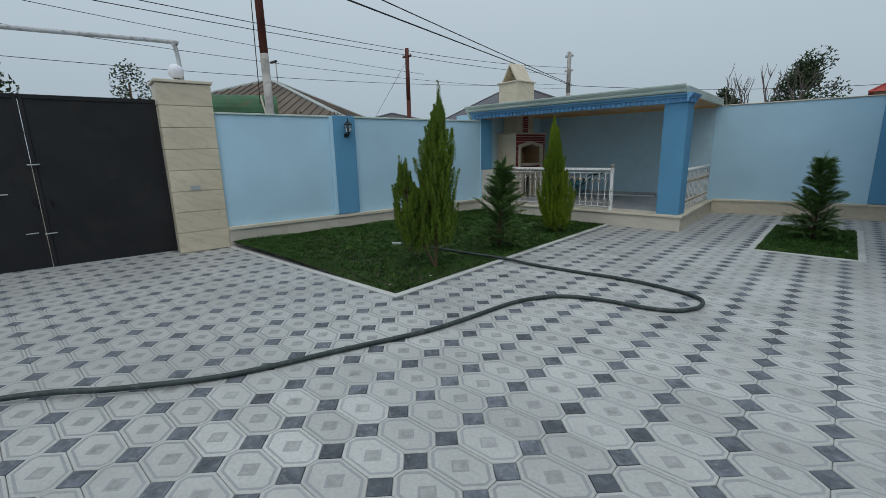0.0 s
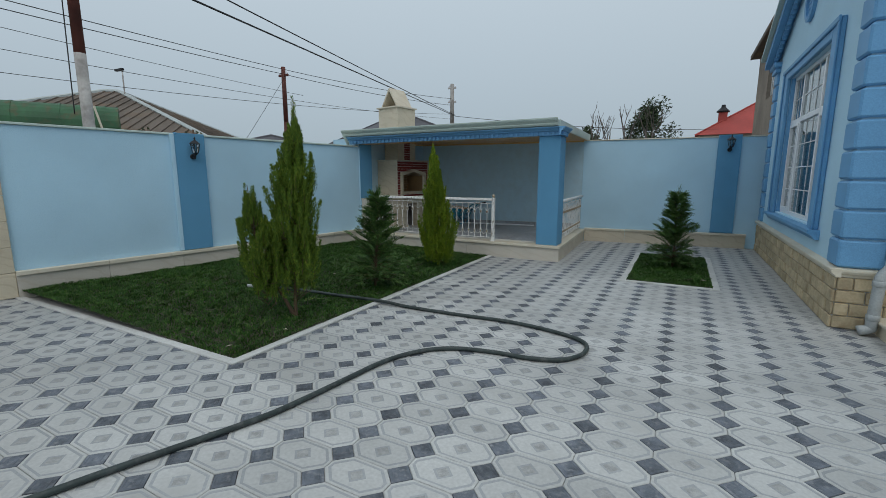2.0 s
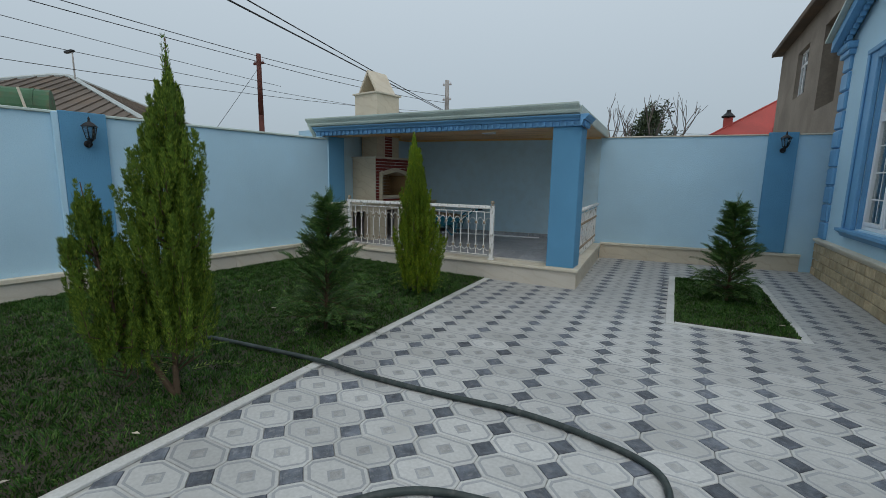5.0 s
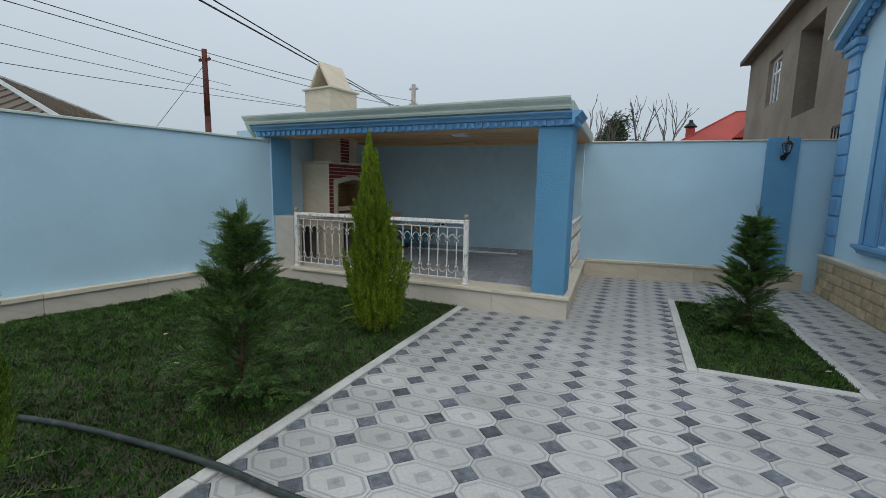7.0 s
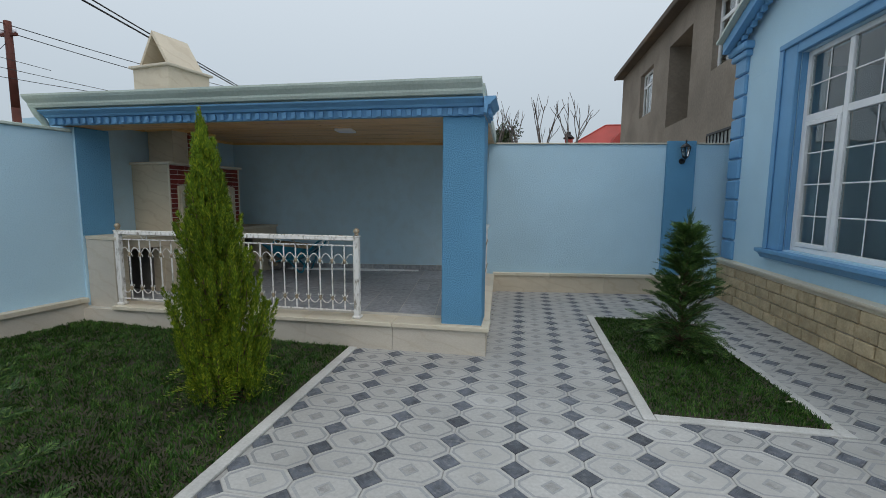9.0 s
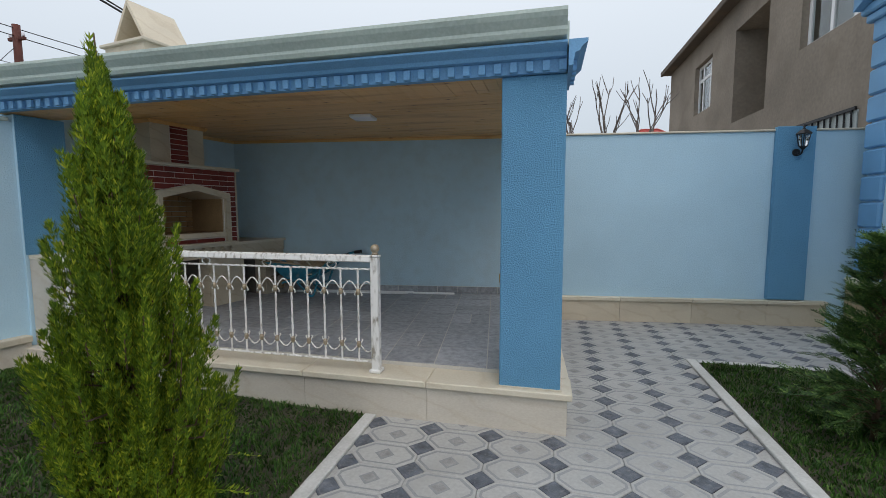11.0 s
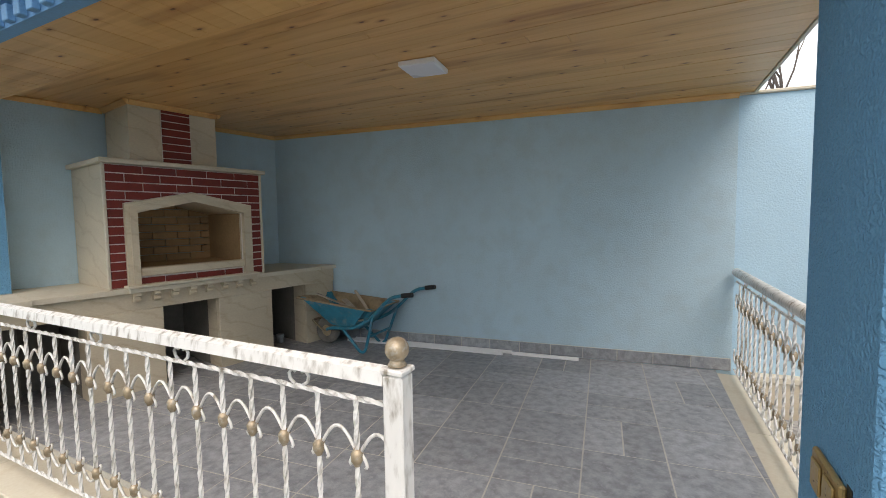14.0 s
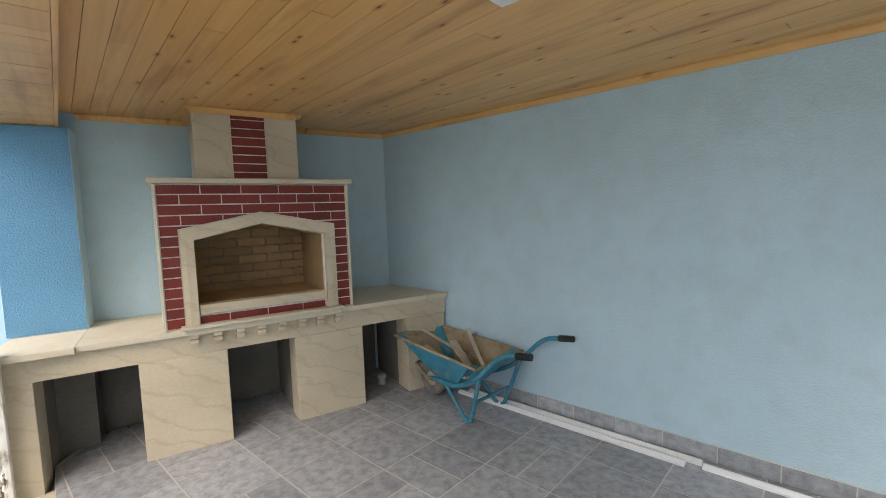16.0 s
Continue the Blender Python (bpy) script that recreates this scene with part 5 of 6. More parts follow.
thuja(pose(-3.93, 4.19, 0.02), [
    (0.0, 0.0, 0.06, 0.07, 2.42, [(0.42, 0.19), (0.55, 0.27), (0.7, 0.30), (1.0, 0.28), (1.3, 0.24), (1.65, 0.17), (1.9, 0.10), (2.12, 0.04)], 400),
    (-0.15, -0.20, -0.25, -0.34, 1.50, [(0.35, 0.12), (0.6, 0.24), (0.9, 0.22), (1.15, 0.13), (1.32, 0.05)], 150)],
    "tall green thuja with two leaders on the lawn", 21, 4, THUJA)
thuja(pose(-3.91, 7.51, 0.02), [
    (0.0, 0.0, -0.06, -0.05, 2.16, [(0.18, 0.25), (0.4, 0.33), (0.65, 0.32), (0.9, 0.28), (1.2, 0.20), (1.5, 0.13), (1.75, 0.08), (1.95, 0.03)], 440)],
    "slim bright green thuja on the lawn", 22, 30, GOLD_THUJA)
cypress(pose(-4.0, 5.77, 0.02, 0, 4, 0), 1.40, 0.44, "small dark green cypress on the lawn", 23, 120)
cypress(pose(-0.19, 9.32, 0.01), 1.40, 0.38, "small dark green cypress in the planting bed", 24, 120)

# ---- garden hose ----
HOSE = [(-4.6, -1.6), (-3.86, -0.10), (-3.43, 0.43), (-3.05, 1.03), (-2.77, 1.78), (-2.5, 2.5), (-2.42, 2.89), (-2.37, 3.24), (-2.30, 3.67), (-2.14, 4.0), (-1.90, 4.2), (-1.55, 4.29), (-1.2, 4.32), (-0.95, 4.42), (-0.81, 4.66), (-0.86, 4.93), (-1.15, 5.08), (-1.69, 5.17), (-2.3, 5.13), (-2.95, 5.11), (-3.45, 5.11), (-4.1, 5.07), (-4.7, 4.97), (-5.3, 4.8)]
hose = empty("garden_hose", pose(0, 0, 0), "dark green rubber hose lying across the paving", "hose")
pts = smooth_path([(x, y, 0.0215 if x > -3.4 else max(0.036, lawn_height(x, y) + 0.03)) for x, y in HOSE], 10)
part("hose_line", tubed(pts, 0.0205, 10), HOSE_RUBBER, hose, smooth=True)
part("hose_end", tubed([pts[-1], pts[-1] + Vector((-0.16, -0.06, 0.0))], 0.024, 10), GREY_PVC, hose, "grey hose coupling")
for x, y, a in ((-3.62, 3.75, 20), (-3.75, 3.2, 70), (-4.9, 5.9, 40), (0.25, 8.3, 10), (-5.6, 6.3, 100)):
    bm = bmesh.new()
    v = [bm.verts.new(p) for p in ((-0.03, 0, 0), (0, 0.012, 0.006), (0.03, 0, 0.002), (0, -0.012, 0.006))]
    bm.faces.new(v)
    r = bmesh.ops.extrude_face_region(bm, geom=bm.faces[:])
    bmesh.ops.translate(bm, verts=[e for e in r["geom"] if isinstance(e, bmesh.types.BMVert)], vec=(0, 0, 0.002))
    tagged(linked("dry_leaf", bm, SCRAP, matrix=pose(x, y, lawn_height(x, y) + 0.04 if x < -3.4 else 0.05, 0, 0, a)), "pale dry leaf lying on the grass", "leaf", "dry leaves on the grass")

# ---- beyond the walls ----
def hip_roof(name, cx, cy, w, d, turn, eave, peak, ridge, roof_mat, label, ribs, wall=RAW_RENDER):
    ob = empty(name, pose(cx, cy, -0.06, 0, 0, turn), label, "house")
    part("wall", boxed(-w / 2 + 0.3, w / 2 - 0.3, -d / 2 + 0.3, d / 2 - 0.3, 0, eave), wall, ob)
    bm = bmesh.new()
    c = [bm.verts.new(p) for p in ((-w / 2, -d / 2, eave), (w / 2, -d / 2, eave), (w / 2, d / 2, eave), (-w / 2, d / 2, eave))]
    t = [bm.verts.new((-ridge / 2, 0, peak)), bm.verts.new((ridge / 2, 0, peak))]
    bm.faces.new((c[0], c[1], t[1], t[0])), bm.faces.new((c[1], c[2], t[1])), bm.faces.new((c[2], c[3], t[0], t[1])), bm.faces.new((c[3], c[0], t[0])), bm.faces.new(c[::-1])
    roof = part("roof", bm, roof_mat, ob)
    for a, b in (((-w / 2, -d / 2, eave), (-ridge / 2, 0, peak)), ((w / 2, -d / 2, eave), (ridge / 2, 0, peak)), ((w / 2, d / 2, eave), (ridge / 2, 0, peak)), ((-w / 2, d / 2, eave), (-ridge / 2, 0, peak)), ((-ridge / 2, 0, peak), (ridge / 2, 0, peak))):
        part("ridge_cap", tubed([a, b], 0.09, 6), ROOF_METAL if ribs else roof_mat, roof)
    if ribs:
        n = int(d / 0.35)
        for i in range(1, n):
            y = -d / 2 + d * i / n
            k = 1 - abs(y) / (d / 2)
            x = w / 2 - (w / 2 - ridge / 2) * k
            part("rib", tubed([(w / 2, y, eave + 0.02), (x, y, eave + (peak - eave) * k + 0.02)], 0.03, 4), roof_mat, roof)
        n = int(w / 0.35)
        for i in range(1, n):
            x = -w / 2 + w * i / n
            k = min(1.0, (w / 2 - abs(x)) / (w / 2 - ridge / 2))
            part("rib", tubed([(x, -d / 2, eave + 0.02), (x, -d / 2 + d / 2 * k, eave + (peak - eave) * k + 0.02)], 0.03, 4), roof_mat, roof)
    return ob


hip_roof("brown_roofed_house", -20.6, 10.6, 11, 11.5, 38, 2.7, 5.0, 0.6, BROWN_ROOF, "neighbouring house with rusty brown corrugated hip roof", True)
hip_roof("grey_roofed_house", -20.5, 30.5, 12, 9, -30, 3.9, 6.2, 4.0, GREY_ROOF, "distant house with dark grey hip roof", False)
hip_roof("low_grey_house", -27.5, 24.0, 8, 8, -30, 3.4, 4.5, 3.0, GREY_ROOF, "distant low house with dark grey roof", False)
red = hip_roof("red_roofed_house", 7.2, 53.0, 13.4, 8, 0, 5.4, 9.1, 1.5, RED_ROOF, "distant house with red sheet roof and chimney", False)
part("chimney", boxed(-4.9, -4.2, -2.6, -1.9, 5.9, 7.5, 0.03), RED_ROOF, red)
part("chimney_cap", lathed([(0.5, 7.5), (0.55, 7.62), (0.2, 7.95), (0.15, 8.2)], (-4.55, -2.25, 0), 8), BLACK_METAL, red)
part("dormer", extruded([(-1.3, 6.4), (1.3, 6.4), (0, 7.9)], -3.6, -1.0, "y"), RED_ROOF, red)
tank = empty("storage_tank", pose(-15.7, 7.1, 0, 0, 0, 62), "rusty green cylindrical tank beyond the wall", "tank")
bm = tubed([(-1.9, 0, 3.0), (1.15, 0, 3.0)], 0.62, 24)
part("drum", bm, TANK_GREEN, tank, smooth=False)
for x in (-1.2, -0.2, 0.8):
    part("band", tubed([(x, 0, 3.0), (x + 0.05, 0, 3.0)], 0.635, 24), TANK_GREEN, tank)
part("ladder", tubed([(0.9, -0.66, 2.2), (0.62, -0.6, 3.55)], 0.03, 6), SLAB, tank, "pale ladder rail")
for x in (-1.5, 0.8):
    part("stand", boxed(x, x + 0.2, -0.45, 0.45, -0.06, 2.5), TANK_GREEN, tank)
# unfinished neighbour
nb = empty("unfinished_house", pose(0, 0, 0), "two-storey unfinished house in raw grey render", "house")
NX, EV = 2.5, 6.85
ys = [14.2, 15.15, 16.45, 17.75, 19.6, 21.3, 22.9, 26.0]
part("wall", boxed(NX, NX + 0.3, 13.6, 26.0, -0.06, 3.76), RAW_RENDER, nb)
part("wall", boxed(NX, NX + 0.3, 13.6, 26.0, 6.15, EV), RAW_RENDER, nb)
for a, b in ((13.6, 14.2), (16.4, 17.75), (19.6, 21.3), (22.9, 26.0)):
    part("wall", boxed(NX, NX + 0.3, a, b, 3.761, 6.149), RAW_RENDER, nb)
for a, b in ((14.2, 16.4), (21.3, 22.9)):
    part("wall", boxed(NX, NX + 0.3, a, b, 3.761, 4.58), RAW_RENDER, nb)
part("end_wall", boxed(NX + 0.301, 10, 25.7, 26.0, -0.06, EV), RAW_RENDER, nb)
part("end_wall", boxed(NX + 0.301, 10, 13.6, 13.9, -0.06, EV), RAW_RENDER, nb)
part("loggia_side", boxed(NX + 0.301, NX + 1.6, 19.61, 19.8, 3.7, 6.2), RAW_RENDER, nb)
part("loggia_side", boxed(NX + 0.301, NX + 1.6, 17.55, 17.74, 3.7, 6.2), RAW_RENDER, nb)
part("loggia_back", boxed(NX + 1.6, NX + 1.8, 17.4, 19.9, 3.7, 6.3), RAW_RENDER, nb)
part("loggia_floor", boxed(NX + 0.301, NX + 1.6, 17.74, 19.61, 3.6, 3.76), RAW_RENDER, nb)
part("loggia_ceiling", boxed(NX + 0.301, NX + 1.6, 17.74, 19.61, 6.151, 6.3), RAW_RENDER, nb)
part("eave_board", boxed(NX - 0.28, 10, 13.2, 26.2, EV + 0.001, EV + 0.06), BROWN_ROOF, nb)
part("gutter", boxed(NX - 0.36, NX - 0.28, 13.2, 26.2, EV - 0.02, EV + 0.16, 0.02), BROWN_ROOF, nb)
part("roof", extruded([(NX - 0.28, EV + 0.061), (10.5, EV + 0.061), (6.5, EV + 1.3)], 13.2, 26.2, "y"), BROWN_ROOF, nb)
for a, b, z0, z1 in ((14.2, 16.4, 4.581, 6.149), (21.3, 22.9, 4.581, 6.149)):
    w = part("window", boxed(NX + 0.13, NX + 0.19, a, a + 0.09, z0, z1), WHITE_PVC, nb, "white plastic window")
    part("frame", boxed(NX + 0.13, NX + 0.19, b - 0.09, b, z0, z1), WHITE_PVC, w)
    for y in ((a + b) / 2 - 0.35, (a + b) / 2 + 0.3):
        part("frame", boxed(NX + 0.13, NX + 0.19, y, y + 0.09, z0, z1), WHITE_PVC, w)
    for z in (z0, z0 + 1.05, z1 - 0.09):
        part("frame", boxed(NX + 0.132, NX + 0.188, a + 0.09, b - 0.09, z, z + 0.088), WHITE_PVC, w)
    part("pane", boxed(NX + 0.155, NX + 0.165, a + 0.05, b - 0.05, z0 + 0.03, z1 - 0.03), GLASS, w)
    part("room", boxed(NX + 0.7, NX + 0.75, a - 0.3, b + 0.3, z0 - 0.3, z1 + 0.3), CURTAIN, w)
grille = part("window_grille", boxed(NX - 0.06, NX - 0.03, 14.5, 16.2, 3.05, 3.1), BLACK_METAL, nb, "black window grille")
for i in range(10):
    part("grille_bar", tubed([(NX - 0.045, 14.55 + i * 0.18, 2.0), (NX - 0.045, 14.6 + i * 0.18, 3.06)], 0.015, 5), BLACK_METAL, grille)
part("window_dark", boxed(NX - 0.02, NX - 0.004, 14.5, 16.2, 1.8, 3.05), CURTAIN, nb)


# poles and wires
def pole(x, y, z, r, mat_low, mat_top, split, label, arms):
    ob = empty("utility_pole", pose(x, y, -0.06), label, "utility pole")
    part("shaft", tubed([(0, 0, 0), (0, 0, split)], r, 12, r * 0.92), mat_low, ob, smooth=True)
    part("upper_shaft", tubed([(0, 0, split), (0, 0, z)], r * 0.9, 12, r * 0.8), mat_top, ob, smooth=True)
    for dz in arms:
        part("crossarm", boxed(-0.28, 0.28, -0.035, 0.035, z - dz - 0.04, z - dz + 0.04, 0.006), mat_top, ob)
        for s in (-0.22, 0.22):
            part("insulator", lathed([(0.02, 0), (0.04, 0.03), (0.035, 0.09), (0.015, 0.11)], (s, 0, z - dz + 0.041), 8), OPAL, ob)
    return ob


pole(-8.76, 4.50, 7.2, 0.088, POLE_CONC, POLE_RUST, 3.6, "pole with white lower part and rust-red top", (0.3,))
pole(-15.72, 15.05, 6.3, 0.11, POLE_RUST, POLE_RUST, 4.0, "slim rust-red metal utility pole", (0.35,))
pole(-13.5, 26.7, 7.4, 0.15, POLE_CONC, POLE_CONC, 5.0, "grey concrete utility pole with crossarms", (0.25, 1.1))
aerial = pole(-19.6, 10.6, 5.75, 0.03, POLE_CONC, POLE_CONC, 4.0, "thin aerial mast on the brown roof", ())
part("head", boxed(-0.45, 0.05, -0.06, 0.06, 5.7, 5.78, 0.01), BLACK_METAL, aerial)


def wire(name, p, q, sag, r, label):
    p, q = Vector(p), Vector(q)
    pts = [p.lerp(q, i / 24) - Vector((0, 0, sag * 4 * (i / 24) * (1 - i / 24))) for i in range(25)]
    tagged(linked(name, tubed(pts, r, 5), CABLE, smooth=True), label, "cable", "overhead cables")


for dz, dh in ((0.10, 0.25), (-0.1, 0.02)):
    wire("overhead_wire", (-15.72, 15.05, 6.05 + dz), (-13.2, -4.5, 5.2 + dh), 0.12, 0.012, "black overhead power wire")
    wire("overhead_wire", (-15.72, 15.05, 6.05 + dz), (-13.5, 26.7, 6.25 + dz * 2), 0.15, 0.012, "black overhead power wire")
wire("overhead_wire", (-15.6, 16.0, 5.2), (-14.6, -5, 5.6), 0.2, 0.008, "thin black overhead wire")
wire("overhead_wire", (-13.5, 26.7, 5.2), (-16.0, -4.0, 5.1), 0.5, 0.008, "thin black overhead wire")
wire("overhead_wire", (-13.5, 26.7, 5.5), (-17.0, -4.0, 4.3), 0.5, 0.009, "thin black overhead wire")
wire("overhead_wire", (-15.72, 15.05, 5.75), (-15.6, 11.6, 1.5), 0.02, 0.008, "thin stay wire of the pole")
wire("overhead_wire", (-8.86, 4.42, 5.6), (-8.9, 4.38, 2.6), 0.0, 0.009, "slack cable hanging down the pole")
for k, (a, b, s) in enumerate((((-13.3, 26.77, 5.37), (-4.55, -1.9, 3.78), 0.0), ((-13.3, 26.77, 5.42), (-6.8, -2.5, 5.35), 0.06))):
    wire("service_cable", a, b, s, 0.016, "black service cable to the house")
wire("service_cable", (-13.3, 26.77, 5.37), (2.0, 42.0, 5.2), 0.3, 0.016, "black service cable to the house")


# trees beyond the rear wall
def bare_tree(x, y, h, seed, label):
    rng = random.Random(seed)
    ob = empty("bare_tree", pose(x, y, -0.06), label, "tree")
    limbs, twigs = bmesh.new(), bmesh.new()

    def grow(p, d, l, r, depth):
        q = p + d * l
        m = p.lerp(q, 0.5) + Vector((rng.uniform(-1, 1), rng.uniform(-1, 1), 0)) * l * 0.06
        tube(limbs if depth < 2 else twigs, [p, m, q], r, 6 if depth < 2 else 4, r * 0.7)
        if depth < 3:
            for k in range(4 if depth == 0 else rng.choice((2, 2, 3))):
                n = (d * 0.95 + Vector((rng.uniform(-0.6, 0.6), rng.uniform(-0.6, 0.6), rng.uniform(0.2, 0.7)))).normalized()
                grow(p.lerp(q, rng.uniform(0.75, 1.0)), n, l * (0.26 if depth == 0 else rng.uniform(0.4, 0.8)), r * 0.62, depth + 1)

    grow(Vector((0, 0, 0)), Vector((0, 0, 1)), h * 0.74, h * 0.0085, 0)
    part("trunk", limbs, TWIG, ob, smooth=True)
    tagged(part("fine_growth", twigs, TWIG, ob), kind="stuff")


def leafy_tree(x, y, h, r, seed, label, low=0.35, fill=2600, leaf=1.0):
    rng = random.Random(seed)
    ob = empty("evergreen_tree", pose(x, y, -0.06), label, "tree")
    bm = bmesh.new()
    tube(bm, [(0, 0, 0), (0.05, 0, h * 0.5), (0, 0.05, h * 0.9)], 0.13, 8, 0.03)
    clumps = []
    for i in range(26):
        u = rng.uniform(low, 1.0)
        a = rng.uniform(0, 6.28)
        rr = r * math.sin(math.pi * min(0.97, (u - low) / (1 - low) * 0.8 + 0.15)) * rng.uniform(0.35, 1.0)
        c = Vector((math.cos(a) * rr, math.sin(a) * rr, h * u - 0.15 * h * rng.random()))
        clumps.append((c, r * rng.uniform(0.32, 0.5)))
        tube(bm, [(0, 0, h * u * 0.7), c * 0.75], 0.03, 5, 0.01)
    part("trunk", bm, BARK, ob, smooth=True)
    verts, faces = [], []
    for i in range(fill):
        c, cr = rng.choice(clumps)
        d = Vector((rng.gauss(0, 1), rng.gauss(0, 1), rng.gauss(0, 1))).normalized() * cr * rng.random() ** 0.4
        p = c + d
        a = Vector((rng.uniform(-1, 1), rng.uniform(-1, 1), rng.uniform(-0.2, 1))).normalized() * rng.uniform(0.06, 0.13) * leaf
        b = a.orthogonal().normalized() * 0.035 * leaf
        k = len(verts)
        verts += [(p - b)[:], (p + b)[:], (p + a)[:]]
        faces.append((k, k + 1, k + 2))
    foliage("crown", (verts, faces), FAR_LEAF, ob)


bare_tree(-1.42, 12.75, 3.2, 31, "bare young fruit tree beyond the wall")
bare_tree(-1.82, 12.95, 3.1, 32, "bare young fruit tree beyond the wall")
bare_tree(-1.0, 12.75, 3.1, 33, "bare young fruit tree beyond the wall")
bare_tree(-2.3, 13.0, 3.25, 34, "bare young fruit tree beside the pavilion")
leafy_tree(-3.7, 56.0, 9.3, 3.2, 41, "dark evergreen tree far beyond the rear wall", 0.3, 5200, 3.0)
leafy_tree(-10.0, 54.0, 7.4, 1.5, 42, "small dark evergreen far beyond the rear wall", 0.4, 1500, 3.0)
leafy_tree(-18.5, 4.5, 4.6, 1.1, 44, "grey-green tree beyond the gate", 0.4, 1800)
leafy_tree(-14.0, 0.4, 4.5, 1.2, 45, "dark conifer beyond the gate", 0.4, 2200)
leafy_tree(-13.4, 9.2, 3.4, 0.55, 46, "small conifer in front of the brown roof", 0.3, 900)
leafy_tree(-14.0, 8.3, 2.85, 0.7, 47, "low dark shrub behind the wall", 0.4, 900)


# ---- paving and floor pieces ----
PX, PY, CUT = 0.405, 0.2435, 0.085
GX, GY = -2.19, 6.415


def octagon_mesh(bm, cx, cy, dz=0.0):
    """A stretched octagonal paving tile with a recessed border band and a raised lozenge motif."""
    hx, hy = PX / 2 - 0.0015, PY / 2 - 0.0015

    def ring(d, z):
        k = CUT - 0.4142 * d * 0.6
        x, y = hx - d, hy - d
        ky = min(k, y * 0.95)
        return [bm.verts.new((cx + u, cy + v, z + dz)) for u, v in ((x, -y + ky), (x, y - ky), (x - k, y), (-x + k, y), (-x, y - ky), (-x, -y + ky), (-x + k, -y), (x - k, -y))]

    def lozenge(r, z):
        return [bm.verts.new((cx + u, cy + v, z + dz)) for u, v in ((r, 0), (0, r), (-r, 0), (0, -r))]

    rings = [ring(0, -0.012), ring(0.0, -0.003), ring(0.003, 0.0), ring(0.016, 0.0), ring(0.030, -0.0008)]
    for i, (a, b) in enumerate(zip(rings, rings[1:])):
        for k in range(8):
            bm.faces.new((a[k], a[(k + 1) % 8], b[(k + 1) % 8], b[k])).material_index = 1 if i == 3 else 0
    o, q, r = rings[-1], lozenge(0.064, -0.0008), lozenge(0.045, -0.0008)
    for k in range(4):
        n = (k + 1) % 4
        bm.faces.new((o[2 * k], o[2 * k + 1], q[k]))
        bm.faces.new((o[2 * k + 1], o[(2 * k + 2) % 8], q[n], q[k]))
        bm.faces.new((q[k], q[n], r[n], r[k])).material_index = 1
    bm.faces.new(r).material_index = 2


def diamond_mesh(bm, cx, cy, dz=0.0):
    rings = []
    for r, z in ((CUT - 0.002, -0.012), (CUT - 0.002, -0.002), (CUT - 0.005, 0.0), (CUT - 0.022, 0.0), (CUT - 0.026, -0.002), (CUT - 0.036, -0.002), (CUT - 0.04, 0.0), (0.022, 0.0), (0.014, -0.002)):
        rings.append([bm.verts.new((cx + u * r, cy + v * r, z + dz)) for u, v in ((1, 0), (0, 1), (-1, 0), (0, -1))])
    for a, b in zip(rings, rings[1:]):
        for k in range(4):
            bm.faces.new((a[k], a[(k + 1) % 4], b[(k + 1) % 4], b[k]))
    bm.faces.new(rings[-1])


def paved(x, y):
    if x < -3.56 and 3.11 < y < 9:
        return False
    if y > 8.98 and x < -2.16:
        return False
    if -0.8 < x < 0.36 and 8.0 < y < 10.65:
        return False
    if y > 6.78 and x > 1.42:
        return False
    if 5.2 < y < 6.8 and x > 1.75:
        return False
    return y < 12.1 + 0.113 * (x + 2.4) + 0.15 and x > -7.95 + 0.17 * (y - 3.05) - (0.85 if y < 2.4 else 0.1) - (0.0 if y > -1 else 0.3)


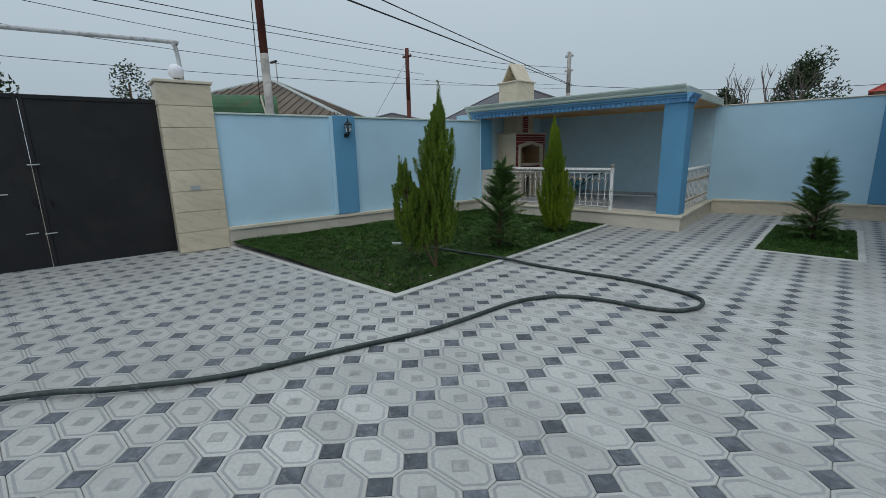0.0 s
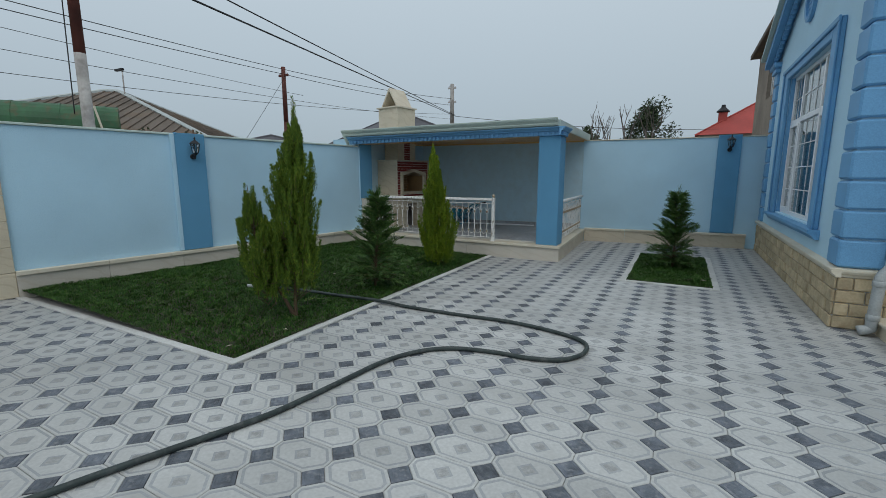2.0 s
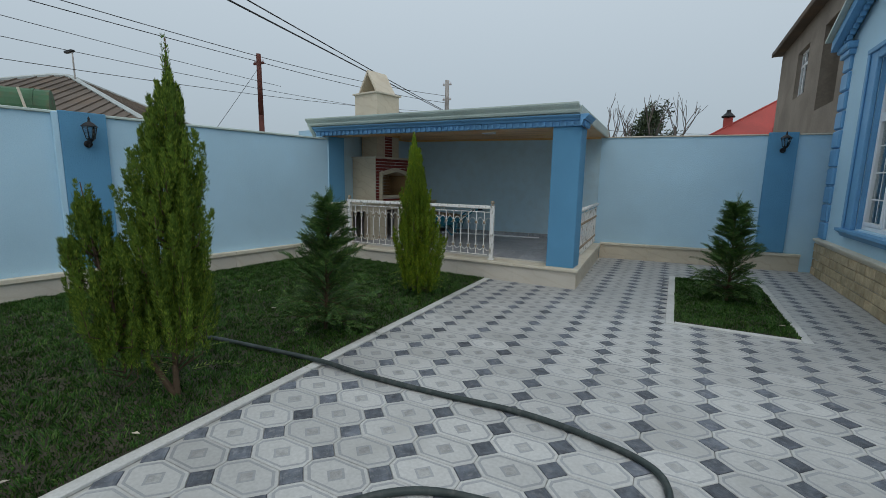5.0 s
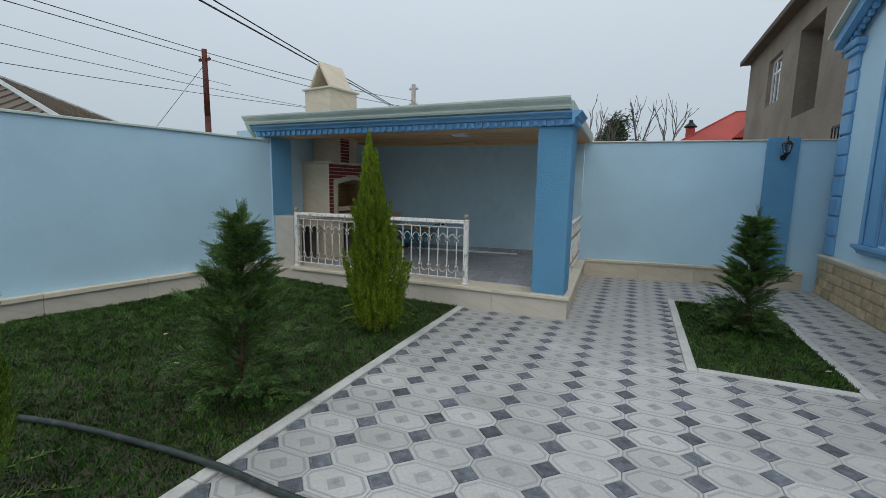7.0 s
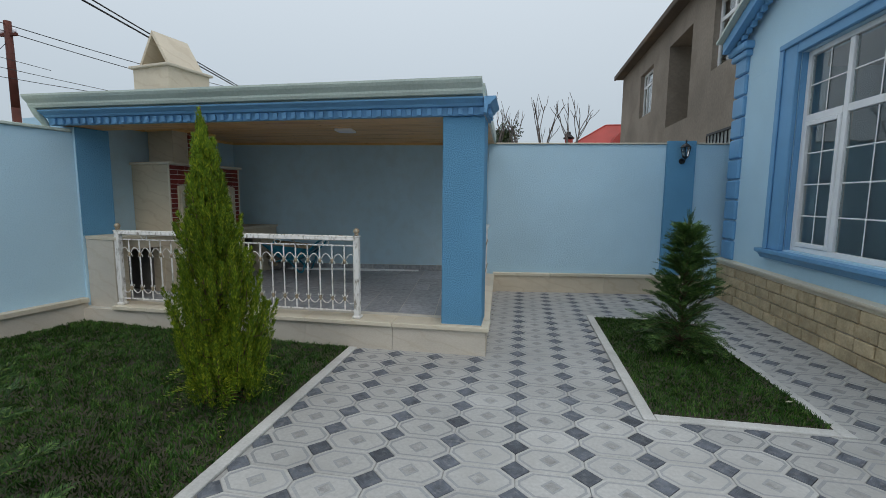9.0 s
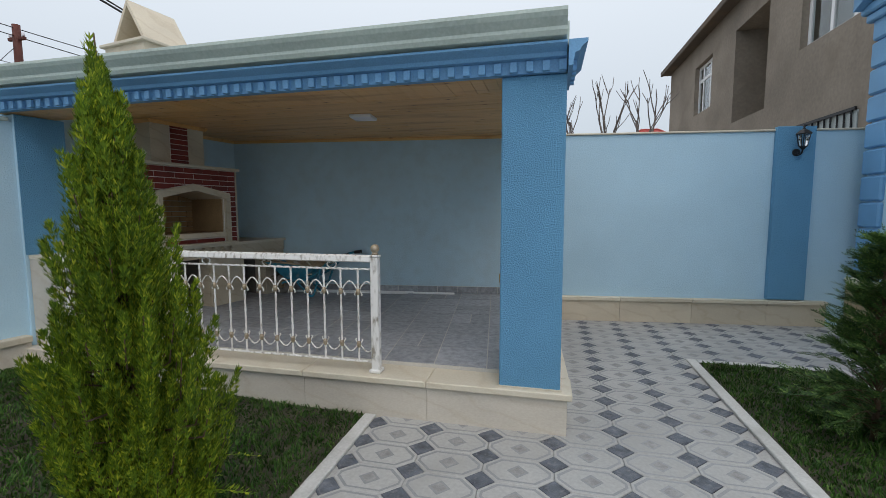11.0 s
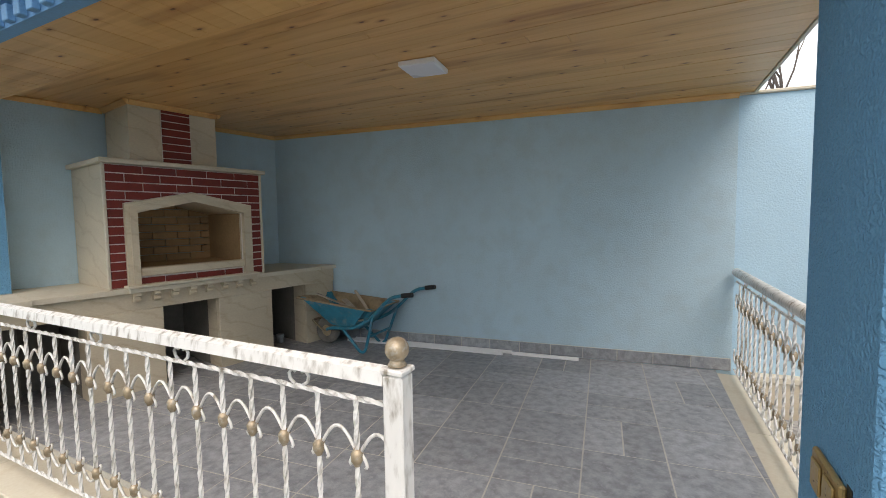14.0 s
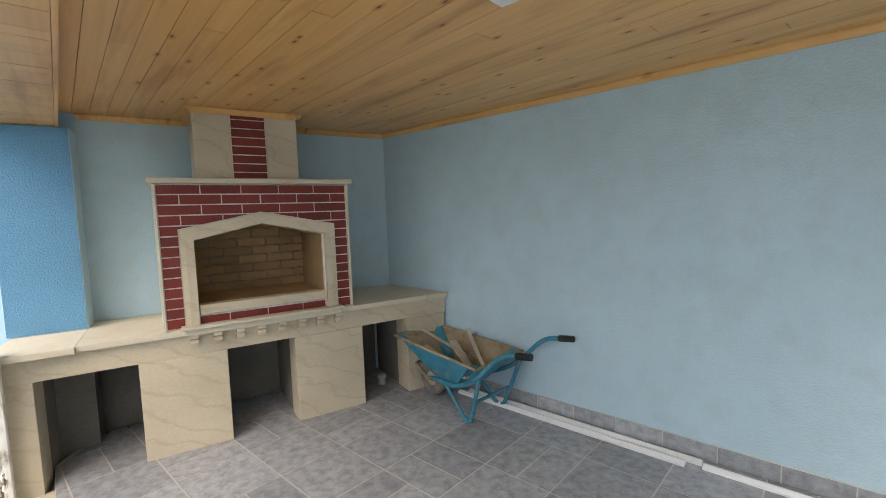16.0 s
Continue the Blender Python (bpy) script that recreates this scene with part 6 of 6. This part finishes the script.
def lay(name, builder, ox, oy, materials, label):
    bm = bmesh.new()
    builder(bm, 0, 0)
    me = bpy.data.meshes.new(name)
    bm.normal_update()
    bm.to_mesh(me)
    bm.free()
    for m in materials:
        me.materials.append(m)
    nv = np.array([v.co[:] for v in me.vertices])
    nf, nm = [tuple(p.vertices) for p in me.polygons], [p.material_index for p in me.polygons]
    spots = []
    for i in range(-18, 26):
        for j in range(-56, 30):
            x, y = GX + (i + ox) * PX, GY + (j + oy) * PY
            if paved(x, y) and x < 7.9 and y > -7.0:
                spots.append((x, y))
    spots.sort(key=lambda s: (s[0] + 1.5) ** 2 + 0.35 * (s[1] - 4.2) ** 2)
    rng = random.Random(9)
    for x, y in spots[:290]:
        ob = new(name, me)
        ob.parent = yard
        ob.matrix_basis = pose(x, y, rng.uniform(-0.0015, 0.001), rng.uniform(-0.12, 0.12), rng.uniform(-0.12, 0.12))
    verts, faces, mats = [], [], []
    for x, y in spots[290:]:
        k = len(verts)
        verts += [tuple(v) for v in nv + np.array([x, y, rng.uniform(-0.0015, 0.001)])]
        faces += [tuple(k + i for i in f) for f in nf]
        mats += nm
    rest = bpy.data.meshes.new(name + "_field")
    rest.from_pydata(verts, [], faces)
    for m in materials:
        rest.materials.append(m)
    rest.polygons.foreach_set("material_index", mats)
    ob = new(name + "_field", rest)
    ob.parent = yard
    tagged(ob, label, kind="stuff")


lay("octagon_tile", octagon_mesh, 0.5, 0.5, [TILE_WHITE, TILE_BAND, TILE_MOTIF], "pale octagonal paving tiles")
lay("diamond_tile", diamond_mesh, 0.0, 0.0, [TILE_DARK], "slate-blue diamond paving tiles")

tiles = structure(linked("floor_pavilion", prismed([(-6.66, 9.20), (-2.33, 9.20), (-2.46, 12.09), (-6.64, 11.63), (-6.95, 9.4)], 0.251, FLOOR_Z - 0.0018), MORTAR), "grey slate-look tiled pavilion floor", "floor")
FLOOR_POLY = [(-6.62, 9.204), (-2.334, 9.204), (-2.462, 12.085), (-6.64, 11.625), (-6.98, 9.5)]
c, s = math.cos(radians(6.46)), math.sin(radians(6.46))
T = 0.40
for i in range(-4, 14):
    for j in range(-9, 3):
        x0, y0 = i * T + 0.1, -j * T - T
        cells = [(0, T, 0, T)]
        if (i + 2 * j) % 5 == 0:
            cells = [(0, T / 2, 0, T), (T / 2, T, 0, T)]
        elif (i + 2 * j) % 5 == 2:
            cells = [(0, T, 0, T / 2), (0, T, T / 2, T)]
        for a, b, d, e in cells:
            quad = [(x0 + a + 0.004, j * T + d + 0.004), (x0 + b - 0.004, j * T + d + 0.004), (x0 + b - 0.004, j * T + e - 0.004), (x0 + a + 0.004, j * T + e - 0.004)]
            quad = [(CORNER[0] + u * c - v * s, CORNER[1] + u * s + v * c) for u, v in quad]
            poly = clip_to(quad, FLOOR_POLY)
            if len(poly) > 2 and area(poly) > 4e-4:
                part("floor_tile", prismed(poly, FLOOR_Z - 0.0016, FLOOR_Z), FLOOR_TILE, tiles)
